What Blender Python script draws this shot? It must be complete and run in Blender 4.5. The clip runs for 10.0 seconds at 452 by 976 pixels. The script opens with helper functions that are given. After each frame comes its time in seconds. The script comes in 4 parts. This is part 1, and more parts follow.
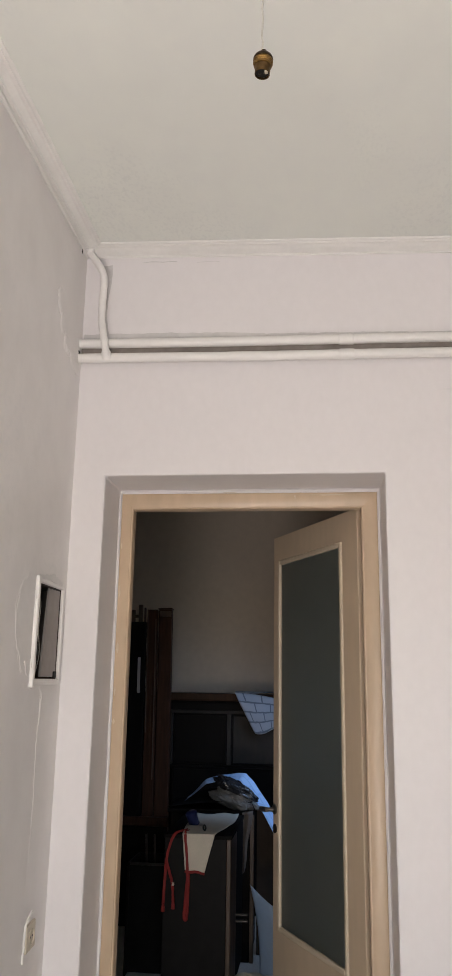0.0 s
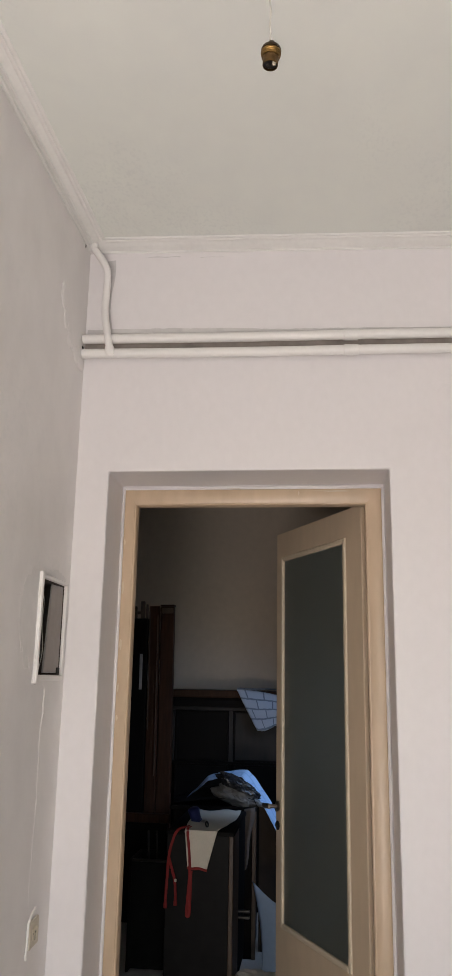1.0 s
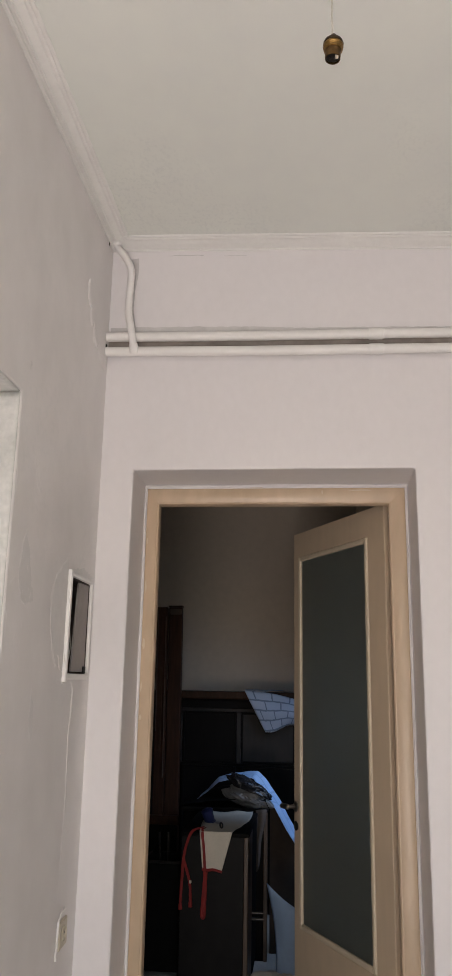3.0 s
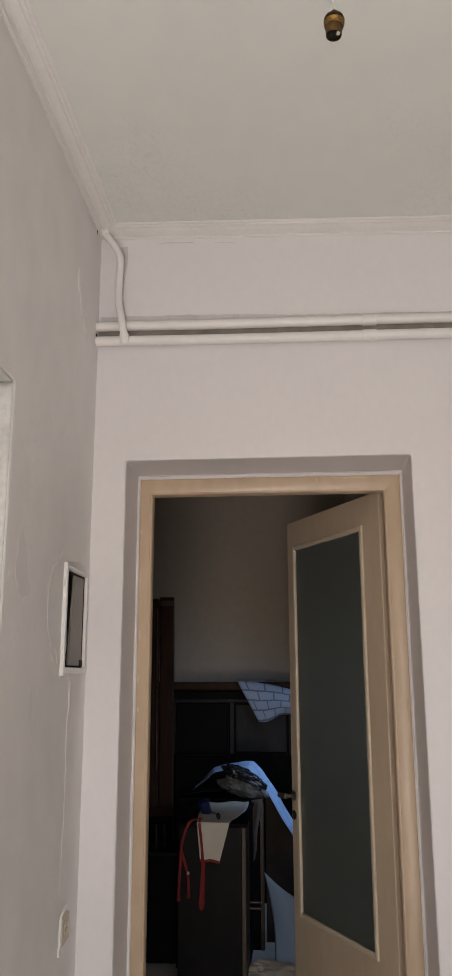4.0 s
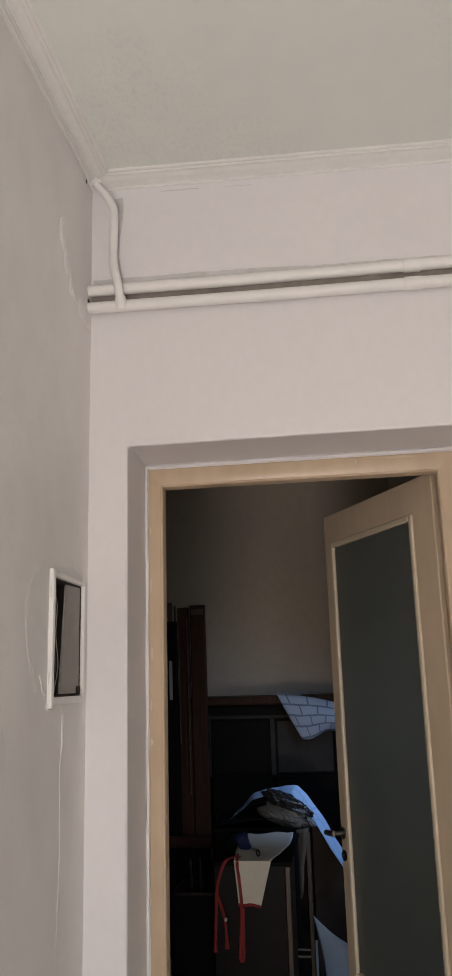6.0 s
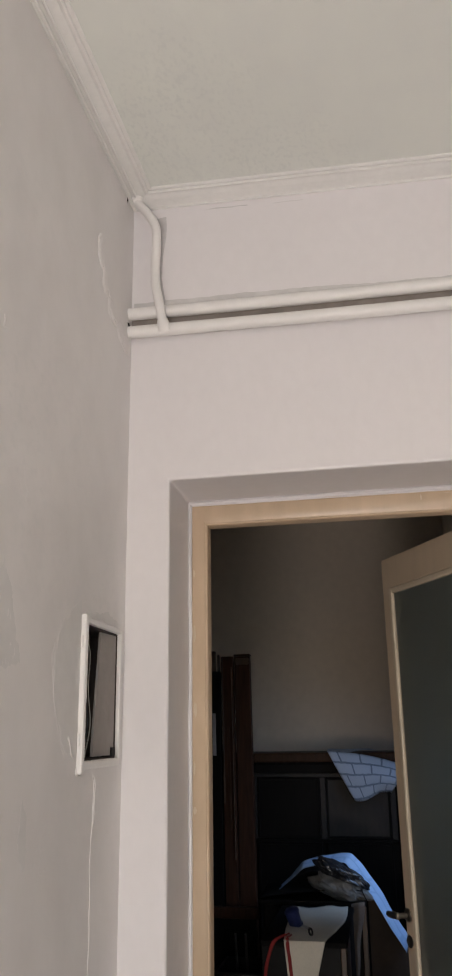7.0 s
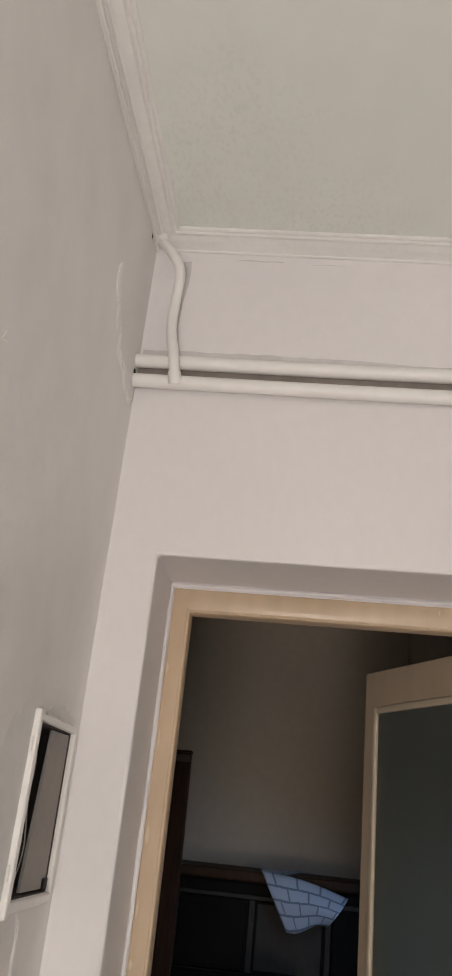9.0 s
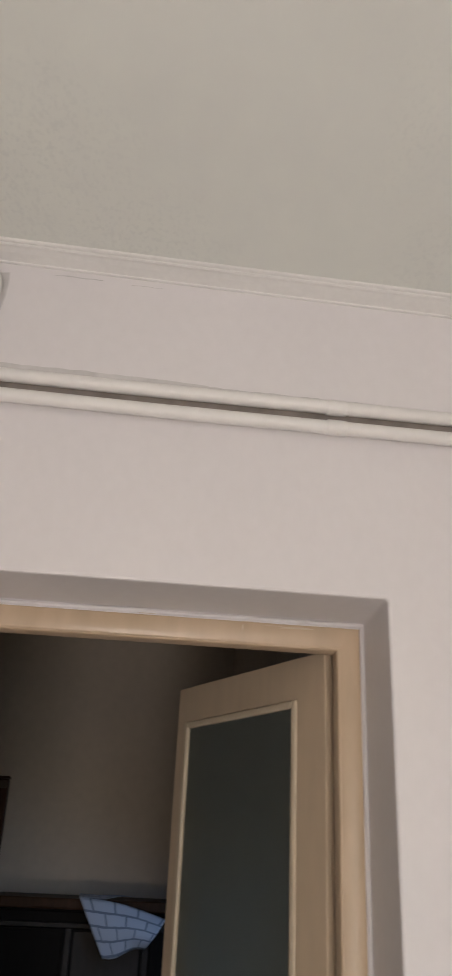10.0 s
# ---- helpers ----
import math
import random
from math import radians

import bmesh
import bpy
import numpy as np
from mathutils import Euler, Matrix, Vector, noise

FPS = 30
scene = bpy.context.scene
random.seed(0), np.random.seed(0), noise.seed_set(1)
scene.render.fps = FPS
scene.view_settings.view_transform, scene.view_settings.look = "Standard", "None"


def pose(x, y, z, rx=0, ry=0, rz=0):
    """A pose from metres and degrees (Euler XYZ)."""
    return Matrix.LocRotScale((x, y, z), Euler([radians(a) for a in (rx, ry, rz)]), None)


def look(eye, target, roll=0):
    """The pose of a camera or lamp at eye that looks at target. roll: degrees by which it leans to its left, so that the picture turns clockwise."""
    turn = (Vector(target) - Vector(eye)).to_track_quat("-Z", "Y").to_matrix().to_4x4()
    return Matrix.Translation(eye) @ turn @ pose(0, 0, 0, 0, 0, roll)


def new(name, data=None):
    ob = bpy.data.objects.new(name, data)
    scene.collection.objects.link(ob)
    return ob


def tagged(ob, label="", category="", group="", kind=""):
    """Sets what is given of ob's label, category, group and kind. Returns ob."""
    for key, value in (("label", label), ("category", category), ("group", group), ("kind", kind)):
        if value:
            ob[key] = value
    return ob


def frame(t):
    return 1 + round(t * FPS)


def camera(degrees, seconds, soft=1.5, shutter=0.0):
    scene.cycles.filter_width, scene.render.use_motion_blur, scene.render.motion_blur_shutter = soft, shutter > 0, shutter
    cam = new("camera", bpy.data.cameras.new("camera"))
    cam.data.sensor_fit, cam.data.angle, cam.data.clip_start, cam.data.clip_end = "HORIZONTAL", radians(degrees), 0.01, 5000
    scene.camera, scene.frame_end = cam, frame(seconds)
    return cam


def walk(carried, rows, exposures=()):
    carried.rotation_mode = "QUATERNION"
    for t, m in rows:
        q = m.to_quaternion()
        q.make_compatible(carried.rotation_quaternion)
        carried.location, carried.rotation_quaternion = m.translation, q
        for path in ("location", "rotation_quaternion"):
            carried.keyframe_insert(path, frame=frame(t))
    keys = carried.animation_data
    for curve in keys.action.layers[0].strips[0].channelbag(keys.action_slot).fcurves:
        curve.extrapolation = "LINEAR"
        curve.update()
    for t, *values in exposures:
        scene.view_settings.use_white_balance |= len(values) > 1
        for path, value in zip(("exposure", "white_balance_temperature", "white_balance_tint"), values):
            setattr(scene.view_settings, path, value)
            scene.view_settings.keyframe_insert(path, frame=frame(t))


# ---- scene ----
cam = camera(31.4, 10.0, shutter=0.25)
PATH = [
    (0, (0.037, 0.328, 1.534), (-0.186, 2.259, 2.007), 1.0),
    (0.5, (0.034, 0.33, 1.53), (-0.186, 2.261, 2.0), 1.0),
    (1, (0.025, 0.337, 1.532), (-0.2, 2.269, 1.998), 1.1),
    (1.5, (0.011, 0.337, 1.525), (-0.209, 2.269, 1.994), 1.1),
    (2, (-0.01, 0.341, 1.524), (-0.223, 2.273, 1.996), 1.2),
    (2.5, (-0.056, 0.334, 1.517), (-0.265, 2.265, 1.994), 1.3),
    (4, (-0.141, 0.357, 1.515), (-0.304, 2.298, 1.968), -0.1),
    (4.5, (-0.099, 0.496, 1.534), (-0.259, 2.44, 1.976), -1.2),
    (5, (-0.044, 0.65, 1.55), (-0.24, 2.591, 1.991), -2.3),
    (5.5, (-0.078, 0.747, 1.562), (-0.315, 2.681, 2.016), -2.0),
    (7, (-0.185, 1.061, 1.599), (-0.54, 2.942, 2.178), -0.8),
    (7.5, (-0.097, 1.174, 1.634), (-0.593, 2.986, 2.32), 0.9),
    (8, (-0.144, 1.248, 1.63), (-0.715, 3.034, 2.327), 3.5),
    (8.5, (-0.328, 1.328, 1.663), (-0.723, 3.148, 2.39), 6.2),
    (9, (-0.365, 1.336, 1.704), (-0.596, 3.17, 2.467), 6.1),
    (9.5, (-0.302, 1.365, 1.716), (-0.417, 3.192, 2.521), 5.8),
    (10, (-0.276, 1.316, 1.681), (-0.128, 3.124, 2.524), 2.8),
]
EXPOSURES = [(0.0, 1.20, 6330, 12), (1.0, 1.15, 6330, 12), (2.5, 1.08, 6350, 13), (4.0, 0.84, 6400, 13), (5.0, 0.88, 6400, 12), (5.7, 0.93, 6400, 12),
             (6.8, 1.07, 6350, 12), (7.5, 1.06, 6400, 12), (8.0, 0.97, 6450, 13), (8.5, 0.95, 6550, 15), (9.0, 1.05, 6420, 11), (9.5, 0.99, 6400, 11), (10.0, 0.97, 6420, 12)]
walk(cam, [(t, look(eye, target, roll)) for t, eye, target, roll in PATH], EXPOSURES)
# ---- world and light ----
world = bpy.data.worlds.new("sky")
scene.world = world
world.use_nodes = True
wn = world.node_tree.nodes
sky = wn.new("ShaderNodeTexSky")
sky.sky_type, sky.sun_disc = "NISHITA", False
sky.sun_elevation, sky.sun_rotation = radians(41), radians(170)
world.node_tree.links.new(sky.outputs[0], wn["Background"].inputs[0])
wn["Background"].inputs[1].default_value = 0.10


def area_lamp(name, m, sx, sy, watts, colour):
    lamp = bpy.data.lights.new(name, "AREA")
    lamp.shape, lamp.size, lamp.size_y, lamp.energy, lamp.color = "RECTANGLE", sx, sy, watts, colour
    ob = new(name, lamp)
    ob.matrix_world = m
    return ob


# lamps added behind the walk, balcony opening assumed: sky above, sunny floor bounce below
sky_light = area_lamp("added_daylight_sky", look((0.58, -1.58, 1.60), (-0.80, 3.0, 0.50)), 0.8, 1.4, 3.8, (0.77, 0.90, 0.97))
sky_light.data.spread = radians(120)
low = area_lamp("added_daylight_low", look((-0.34, -1.58, 0.28), (-0.46, 0.3, 2.6)), 0.85, 0.45, 19.0, (1.0, 0.90, 0.82))
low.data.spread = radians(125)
# daylight from the far room's side window
side_light = area_lamp("daylight_side_window", look((0.284, 5.20, 1.5), (-0.35, 5.80, 0.83)), 0.4, 0.9, 1.45, (0.42, 0.64, 1.0))
side_light.data.spread = radians(102)
sun = bpy.data.lights.new("sun", "SUN")
sun.energy, sun.angle, sun.color = 4.0, radians(0.5), (1.0, 0.93, 0.86)
new("sun", sun).matrix_world = look((0, 0, 0), (-0.15, 0.88, -0.78))

# ---- materials ----


def material(name, colour, rough=0.6, metal=0.0, vary=0.12, grain=40.0, blotch=3.0, bump=0.1, depth=0.002, stretch=(1, 1, 1), spec=0.5, tint=None, random_value=0.0):
    """A painted, wooden or woven surface: colour with variation at two scales, and fine relief."""
    mat = bpy.data.materials.new(name)
    mat.use_nodes = True
    nt = mat.node_tree
    n, l = nt.nodes, nt.links
    bsdf = n["Principled BSDF"]
    co = n.new("ShaderNodeTexCoord")
    mp = n.new("ShaderNodeMapping")
    mp.inputs["Scale"].default_value = stretch
    l.new(co.outputs["Object"], mp.inputs[0])
    fine, broad = n.new("ShaderNodeTexNoise"), n.new("ShaderNodeTexNoise")
    fine.inputs["Scale"].default_value, fine.inputs["Detail"].default_value = grain, 6
    broad.inputs["Scale"].default_value, broad.inputs["Detail"].default_value = blotch, 5
    l.new(mp.outputs[0], fine.inputs["Vector"])
    l.new(mp.outputs[0], broad.inputs["Vector"])
    mix = n.new("ShaderNodeMath")
    mix.operation = "MULTIPLY_ADD"
    mix.inputs[1].default_value = 0.5
    l.new(fine.outputs["Fac"], mix.inputs[0])
    half = n.new("ShaderNodeMath")
    half.operation = "MULTIPLY"
    half.inputs[1].default_value = 0.5
    l.new(broad.outputs["Fac"], half.inputs[0])
    l.new(half.outputs[0], mix.inputs[2])
    ramp = n.new("ShaderNodeValToRGB")
    other = tint or colour
    ramp.color_ramp.elements[0].position, ramp.color_ramp.elements[1].position = 0.3, 0.7
    ramp.color_ramp.elements[0].color = (*[c * (1 - vary) for c in other], 1)
    ramp.color_ramp.elements[1].color = (*[min(1, c * (1 + vary * 0.5)) for c in colour], 1)
    l.new(mix.outputs[0], ramp.inputs[0])
    last = ramp.outputs[0]
    if random_value:
        info = n.new("ShaderNodeObjectInfo")
        hsv = n.new("ShaderNodeHueSaturation")
        rng = n.new("ShaderNodeMapRange")
        rng.inputs[3].default_value, rng.inputs[4].default_value = 1 - random_value, 1 + random_value
        l.new(info.outputs["Random"], rng.inputs[0])
        l.new(rng.outputs[0], hsv.inputs["Value"])
        l.new(last, hsv.inputs["Color"])
        last = hsv.outputs[0]
    l.new(last, bsdf.inputs["Base Color"])
    rr = n.new("ShaderNodeMapRange")
    rr.inputs[3].default_value, rr.inputs[4].default_value = max(0.02, rough - 0.1), min(1, rough + 0.1)
    l.new(broad.outputs["Fac"], rr.inputs[0])
    l.new(rr.outputs[0], bsdf.inputs["Roughness"])
    bsdf.inputs["Metallic"].default_value = metal
    bsdf.inputs["Specular IOR Level"].default_value = spec
    bp = n.new("ShaderNodeBump")
    bp.inputs["Strength"].default_value, bp.inputs["Distance"].default_value = bump, depth
    l.new(mix.outputs[0], bp.inputs["Height"])
    l.new(bp.outputs[0], bsdf.inputs["Normal"])
    return mat


WALL = material("old_white_wall_paint", (0.79, 0.757, 0.757), 0.46, vary=0.03, grain=38, blotch=1.6, bump=0.10, depth=0.0012, stretch=(1, 1, 0.7), tint=(0.785, 0.752, 0.75))
SIDE = material("uneven_white_side_wall_paint", (0.825, 0.796, 0.776), 0.5, vary=0.06, grain=9, blotch=1.7, bump=0.25, depth=0.006, stretch=(1, 1, 0.75), tint=(0.798, 0.766, 0.745))
DARK_STRIP = material("dark_strip_grey_brown", (0.34, 0.295, 0.265), 0.85, vary=0.3, grain=30, blotch=7, bump=0.2)
# greys for painted pipe shadows and the streaks under the cornice
SHADE_STREAK = material("faint_grey_shade_and_streak", (0.66, 0.635, 0.62), 0.75, vary=0.15, grain=30, blotch=9, bump=0.1)
SOFT_SHADE_STREAK = material("soft_grey_shade_and_streak", (0.64, 0.615, 0.605), 0.8, vary=0.2, grain=30, blotch=9, bump=0.1)
FILLER = material("greyish_filler_under_paint", (0.765, 0.745, 0.725), 0.7, vary=0.08, grain=25, blotch=6, bump=0.35, depth=0.003)
CEIL = material("brushed_white_ceiling_paint", (0.765, 0.777, 0.718), 0.75, vary=0.035, grain=9, blotch=1.2, bump=0.12, depth=0.003, stretch=(1.3, 0.9, 1), tint=(0.762, 0.772, 0.730))


def scuffed(mat, tone, patch=1.7, speck=42.0, amount=0.6):
    """Adds rough speckled patches of older paint, broken up by a broad noise, to a painted surface."""
    n, l = mat.node_tree.nodes, mat.node_tree.links
    bsdf = n["Principled BSDF"]
    co, mp = n.new("ShaderNodeTexCoord"), n.new("ShaderNodeMapping")
    mp.inputs["Scale"].default_value = (1.25, 0.8, 1.0)
    l.new(co.outputs["Object"], mp.inputs[0])
    facs = []
    for scale, detail, lo, hi in ((patch, 6, 0.47, 0.66), (speck, 9, 0.50, 0.64)):
        ns, mr = n.new("ShaderNodeTexNoise"), n.new("ShaderNodeMapRange")
        ns.inputs["Scale"].default_value, ns.inputs["Detail"].default_value = scale, detail
        mr.inputs[1].default_value, mr.inputs[2].default_value = lo, hi
        l.new(mp.outputs[0], ns.inputs["Vector"])
        l.new(ns.outputs["Fac"], mr.inputs[0])
        facs.append(mr.outputs[0])
    both, some = n.new("ShaderNodeMath"), n.new("ShaderNodeMath")
    both.operation = some.operation = "MULTIPLY"
    some.inputs[1].default_value = amount
    l.new(facs[0], both.inputs[0])
    l.new(facs[1], both.inputs[1])
    l.new(both.outputs[0], some.inputs[0])
    mix = n.new("ShaderNodeMix")
    mix.data_type = "RGBA"
    base = bsdf.inputs["Base Color"].links[0].from_socket
    l.new(some.outputs[0], mix.inputs[0])
    l.new(base, mix.inputs[6])
    mix.inputs[7].default_value = (*tone, 1)
    l.new(mix.outputs[2], bsdf.inputs["Base Color"])
    bp = n.new("ShaderNodeBump")
    bp.inputs["Strength"].default_value, bp.inputs["Distance"].default_value = 0.15, 0.001
    bp.invert = True
    l.new(both.outputs[0], bp.inputs["Height"])
    l.new(bsdf.inputs["Normal"].links[0].from_socket, bp.inputs["Normal"])
    l.new(bp.outputs[0], bsdf.inputs["Normal"])


scuffed(CEIL, (0.58, 0.595, 0.575), 1.5, 70.0, 0.30)
scuffed(SIDE, (0.70, 0.69, 0.675), 2.3, 40.0, 0.25)
TRIM = material("white_gloss_pipe_paint", (0.84, 0.815, 0.785), 0.4, vary=0.05, grain=35, blotch=5, bump=0.25, depth=0.002)
CORNICE = material("white_plaster_cornice", (0.80, 0.785, 0.755), 0.65, vary=0.06, grain=60, blotch=6, bump=0.3, depth=0.002)
CREAM = material("aged_cream_gloss_paint", (0.60, 0.452, 0.312), 0.33, vary=0.14, grain=22, blotch=4, bump=0.25, depth=0.002, stretch=(1, 1, 0.3), tint=(0.56, 0.42, 0.28))
CREAM_LEAF = material("cream_grey_door_paint", (0.62, 0.485, 0.345), 0.36, vary=0.1, grain=24, blotch=4, bump=0.2, depth=0.002, stretch=(1, 1, 0.25))
CREAM_BEAD = material("pale_cream_bead_paint", (0.66, 0.55, 0.41), 0.35, vary=0.08, grain=24, blotch=4, bump=0.15)
FLOOR = material("pale_terrazzo", (0.62, 0.58, 0.53), 0.35, vary=0.3, grain=90, blotch=4, bump=0.05)
DARKWALL = material("grey_distemper_far_wall", (0.58, 0.495, 0.40), 0.8, vary=0.1, grain=18, blotch=1.6, bump=0.3, depth=0.003)
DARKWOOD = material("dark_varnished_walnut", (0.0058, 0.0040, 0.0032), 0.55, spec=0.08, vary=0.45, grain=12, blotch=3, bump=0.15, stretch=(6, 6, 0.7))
REDWOOD = material("worn_reddish_brown_wood", (0.055, 0.025, 0.013), 0.5, spec=0.1, vary=0.5, grain=14, blotch=3, bump=0.2, stretch=(6, 6, 0.6))
EDGEWOOD = material("scuffed_mid_brown_wood", (0.078, 0.043, 0.023), 0.5, vary=0.4, grain=14, blotch=3, bump=0.2, stretch=(5, 5, 0.6))
MAHOGANY = material("old_dark_mahogany", (0.050, 0.019, 0.0095), 0.5, vary=0.5, grain=12, blotch=3, bump=0.15, spec=0.12, stretch=(6, 6, 0.7))
WORNWOOD = material("lighter_worn_walnut", (0.020, 0.0132, 0.0095), 0.55, vary=0.6, grain=10, blotch=4, bump=0.12, spec=0.3, stretch=(3, 3, 0.8))
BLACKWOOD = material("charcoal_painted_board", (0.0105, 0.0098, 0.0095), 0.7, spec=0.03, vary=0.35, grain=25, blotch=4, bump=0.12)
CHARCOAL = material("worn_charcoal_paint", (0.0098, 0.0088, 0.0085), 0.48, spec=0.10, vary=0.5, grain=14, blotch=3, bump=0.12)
BRASS = material("tarnished_brass", (0.26, 0.155, 0.05), 0.4, metal=1.0, vary=0.6, grain=60, blotch=25, bump=0.15)
BROWNBRASS = material("dull_brown_brass", (0.15, 0.09, 0.038), 0.45, metal=1.0, vary=0.7, grain=70, blotch=30, bump=0.2)
DARKBRASS = material("blackened_brass", (0.06, 0.042, 0.025), 0.45, metal=1.0, vary=0.5, grain=60, blotch=20, bump=0.15)
BAKELITE = material("black_bakelite", (0.015, 0.013, 0.012), 0.3, vary=0.3, grain=40, bump=0.05)
STEEL = material("dull_nickel", (0.42, 0.39, 0.35), 0.34, metal=1.0, vary=0.25, grain=40, blotch=15, bump=0.08)
DARKSTEEL = material("dark_worn_lock_metal", (0.10, 0.09, 0.08), 0.45, metal=1.0, vary=0.3, grain=40, bump=0.1)
CORD = material("yellowed_lamp_flex", (0.52, 0.49, 0.43), 0.6, vary=0.1, grain=80)
GREYCARD = material("grey_fibreboard", (0.33, 0.30, 0.28), 0.75, vary=0.1, grain=45, blotch=7, bump=0.15)
NICHE = material("dark_brown_niche", (0.060, 0.043, 0.036), 0.8, vary=0.6, grain=16, blotch=7, bump=0.4, stretch=(3, 3, 0.7))
NEAR_BLACK = material("near_black", (0.02, 0.018, 0.016), 0.85, vary=0.4, grain=30)
IVORY = material("aged_ivory_plastic", (0.60, 0.53, 0.42), 0.42, vary=0.1, grain=25, bump=0.05)
LINEN = material("cream_apron_cotton", (0.62, 0.56, 0.47), 0.85, vary=0.12, grain=160, blotch=8, bump=0.3)
RED = material("red_bias_tape", (0.22, 0.012, 0.010), 0.75, vary=0.2, grain=120, blotch=12, bump=0.3)
NAVY = material("navy_plastic", (0.012, 0.018, 0.075), 0.4, vary=0.2, grain=40)
BAG = material("crumpled_grey_polythene", (0.12, 0.117, 0.115), 0.42, vary=0.25, grain=24, blotch=12, bump=0.35, depth=0.004)
BLACKBAG = material("shiny_black_polythene", (0.02, 0.02, 0.024), 0.22, vary=0.4, grain=25, blotch=10, bump=0.7, depth=0.004)
BLUEPAPER = material("pale_blue_paper", (0.34, 0.47, 0.68), 0.7, vary=0.08, grain=40, blotch=6, bump=0.15)


LINING = material("rough_greyish_old_plaster", (0.74, 0.725, 0.695), 0.8, vary=0.16, grain=55, blotch=9, bump=0.5, depth=0.004, tint=(0.68, 0.68, 0.645))
scuffed(LINING, (0.45, 0.44, 0.41), 6.0, 60.0, 0.3)


def brick_print(name, face, line):
    """Paper printed with a brickwork pattern, laid out in metres by the sheet's UV map."""
    mat = bpy.data.materials.new(name)
    mat.use_nodes = True
    n, l = mat.node_tree.nodes, mat.node_tree.links
    bsdf = n["Principled BSDF"]
    uv = n.new("ShaderNodeUVMap")
    br = n.new("ShaderNodeTexBrick")
    br.inputs["Scale"].default_value = 1.0
    br.inputs["Brick Width"].default_value, br.inputs["Row Height"].default_value = 0.140, 0.066
    br.inputs["Mortar Size"].default_value, br.inputs["Mortar Smooth"].default_value = 0.007, 0.3
    br.inputs["Color1"].default_value, br.inputs["Color2"].default_value, br.inputs["Mortar"].default_value = (*face, 1), (*[c * 0.93 for c in face], 1), (*line, 1)
    ns = n.new("ShaderNodeTexNoise")
    ns.inputs["Scale"].default_value = 22
    off = n.new("ShaderNodeVectorMath")
    off.operation = "MULTIPLY_ADD"
    off.inputs[1].default_value = (0.012, 0.012, 0)
    l.new(uv.outputs[0], ns.inputs["Vector"])
    l.new(ns.outputs["Color"], off.inputs[0])
    l.new(uv.outputs[0], off.inputs[2])
    l.new(off.outputs[0], br.inputs["Vector"])
    l.new(br.outputs["Color"], bsdf.inputs["Base Color"])
    bsdf.inputs["Roughness"].default_value = 0.6
    return mat


DIMBOARD = material("dim_brown_fibreboard", (0.055, 0.040, 0.031), 0.75, vary=0.3, grain=18, blotch=4, bump=0.15, spec=0.15)
GREYCLOTH = material("grey_brown_sacking", (0.12, 0.098, 0.085), 0.9, vary=0.25, grain=60, blotch=8, bump=0.3, spec=0.1)
BLUEPRINT = brick_print("blue_brick_printed_paper", (0.32, 0.46, 0.68), (0.24, 0.36, 0.56))
PRINT = brick_print("brick_printed_wallpaper", (0.44, 0.48, 0.56), (0.17, 0.20, 0.26))

frosted = bpy.data.materials.new("frosted_glass")
frosted.use_nodes = True
fb = frosted.node_tree.nodes["Principled BSDF"]
fb.inputs["Base Color"].default_value = (0.38, 0.41, 0.385, 1)
fb.inputs["Transmission Weight"].default_value = 0.84
fb.inputs["Roughness"].default_value = 0.42
fb.inputs["IOR"].default_value = 1.45
fnz = frosted.node_tree.nodes.new("ShaderNodeTexNoise")
fnz.inputs["Scale"].default_value = 160
fbp = frosted.node_tree.nodes.new("ShaderNodeBump")
fbp.inputs["Strength"].default_value, fbp.inputs["Distance"].default_value = 0.15, 0.001
frosted.node_tree.links.new(fnz.outputs["Fac"], fbp.inputs["Height"])
frosted.node_tree.links.new(fbp.outputs[0], fb.inputs["Normal"])

# ---- mesh helpers ----


def link(name, bm, mat, parent=None, smooth=False):
    me = bpy.data.meshes.new(name)
    bmesh.ops.recalc_face_normals(bm, faces=bm.faces)
    bm.to_mesh(me)
    bm.free()
    if mat:
        me.materials.append(mat)
    if smooth:
        for p in me.polygons:
            p.use_smooth = True
        me.set_sharp_from_angle(angle=radians(38))
    ob = new(name, me)
    if parent:
        ob.parent = parent
    return ob


def part(name, bm, mat, parent, label="", smooth=False):
    """One mesh under a thing or under a part; the mesh is given in the world's place."""
    ob = link(name, bm, mat, parent, smooth)
    ob.matrix_parent_inverse = base_of(parent).inverted()
    if label:
        ob["label"] = label
    return ob


def base_of(ob):
    m = ob.matrix_basis.copy()
    if ob.parent:
        m = base_of(ob.parent) @ ob.matrix_parent_inverse @ m
    return m


def thing(name, place, label, category, group="", kind="", mat4=None):
    ob = new(name)
    ob.matrix_basis = mat4 if mat4 else Matrix.Translation(place)
    ob.empty_display_size = 0.05
    return tagged(ob, label, category, group, kind)


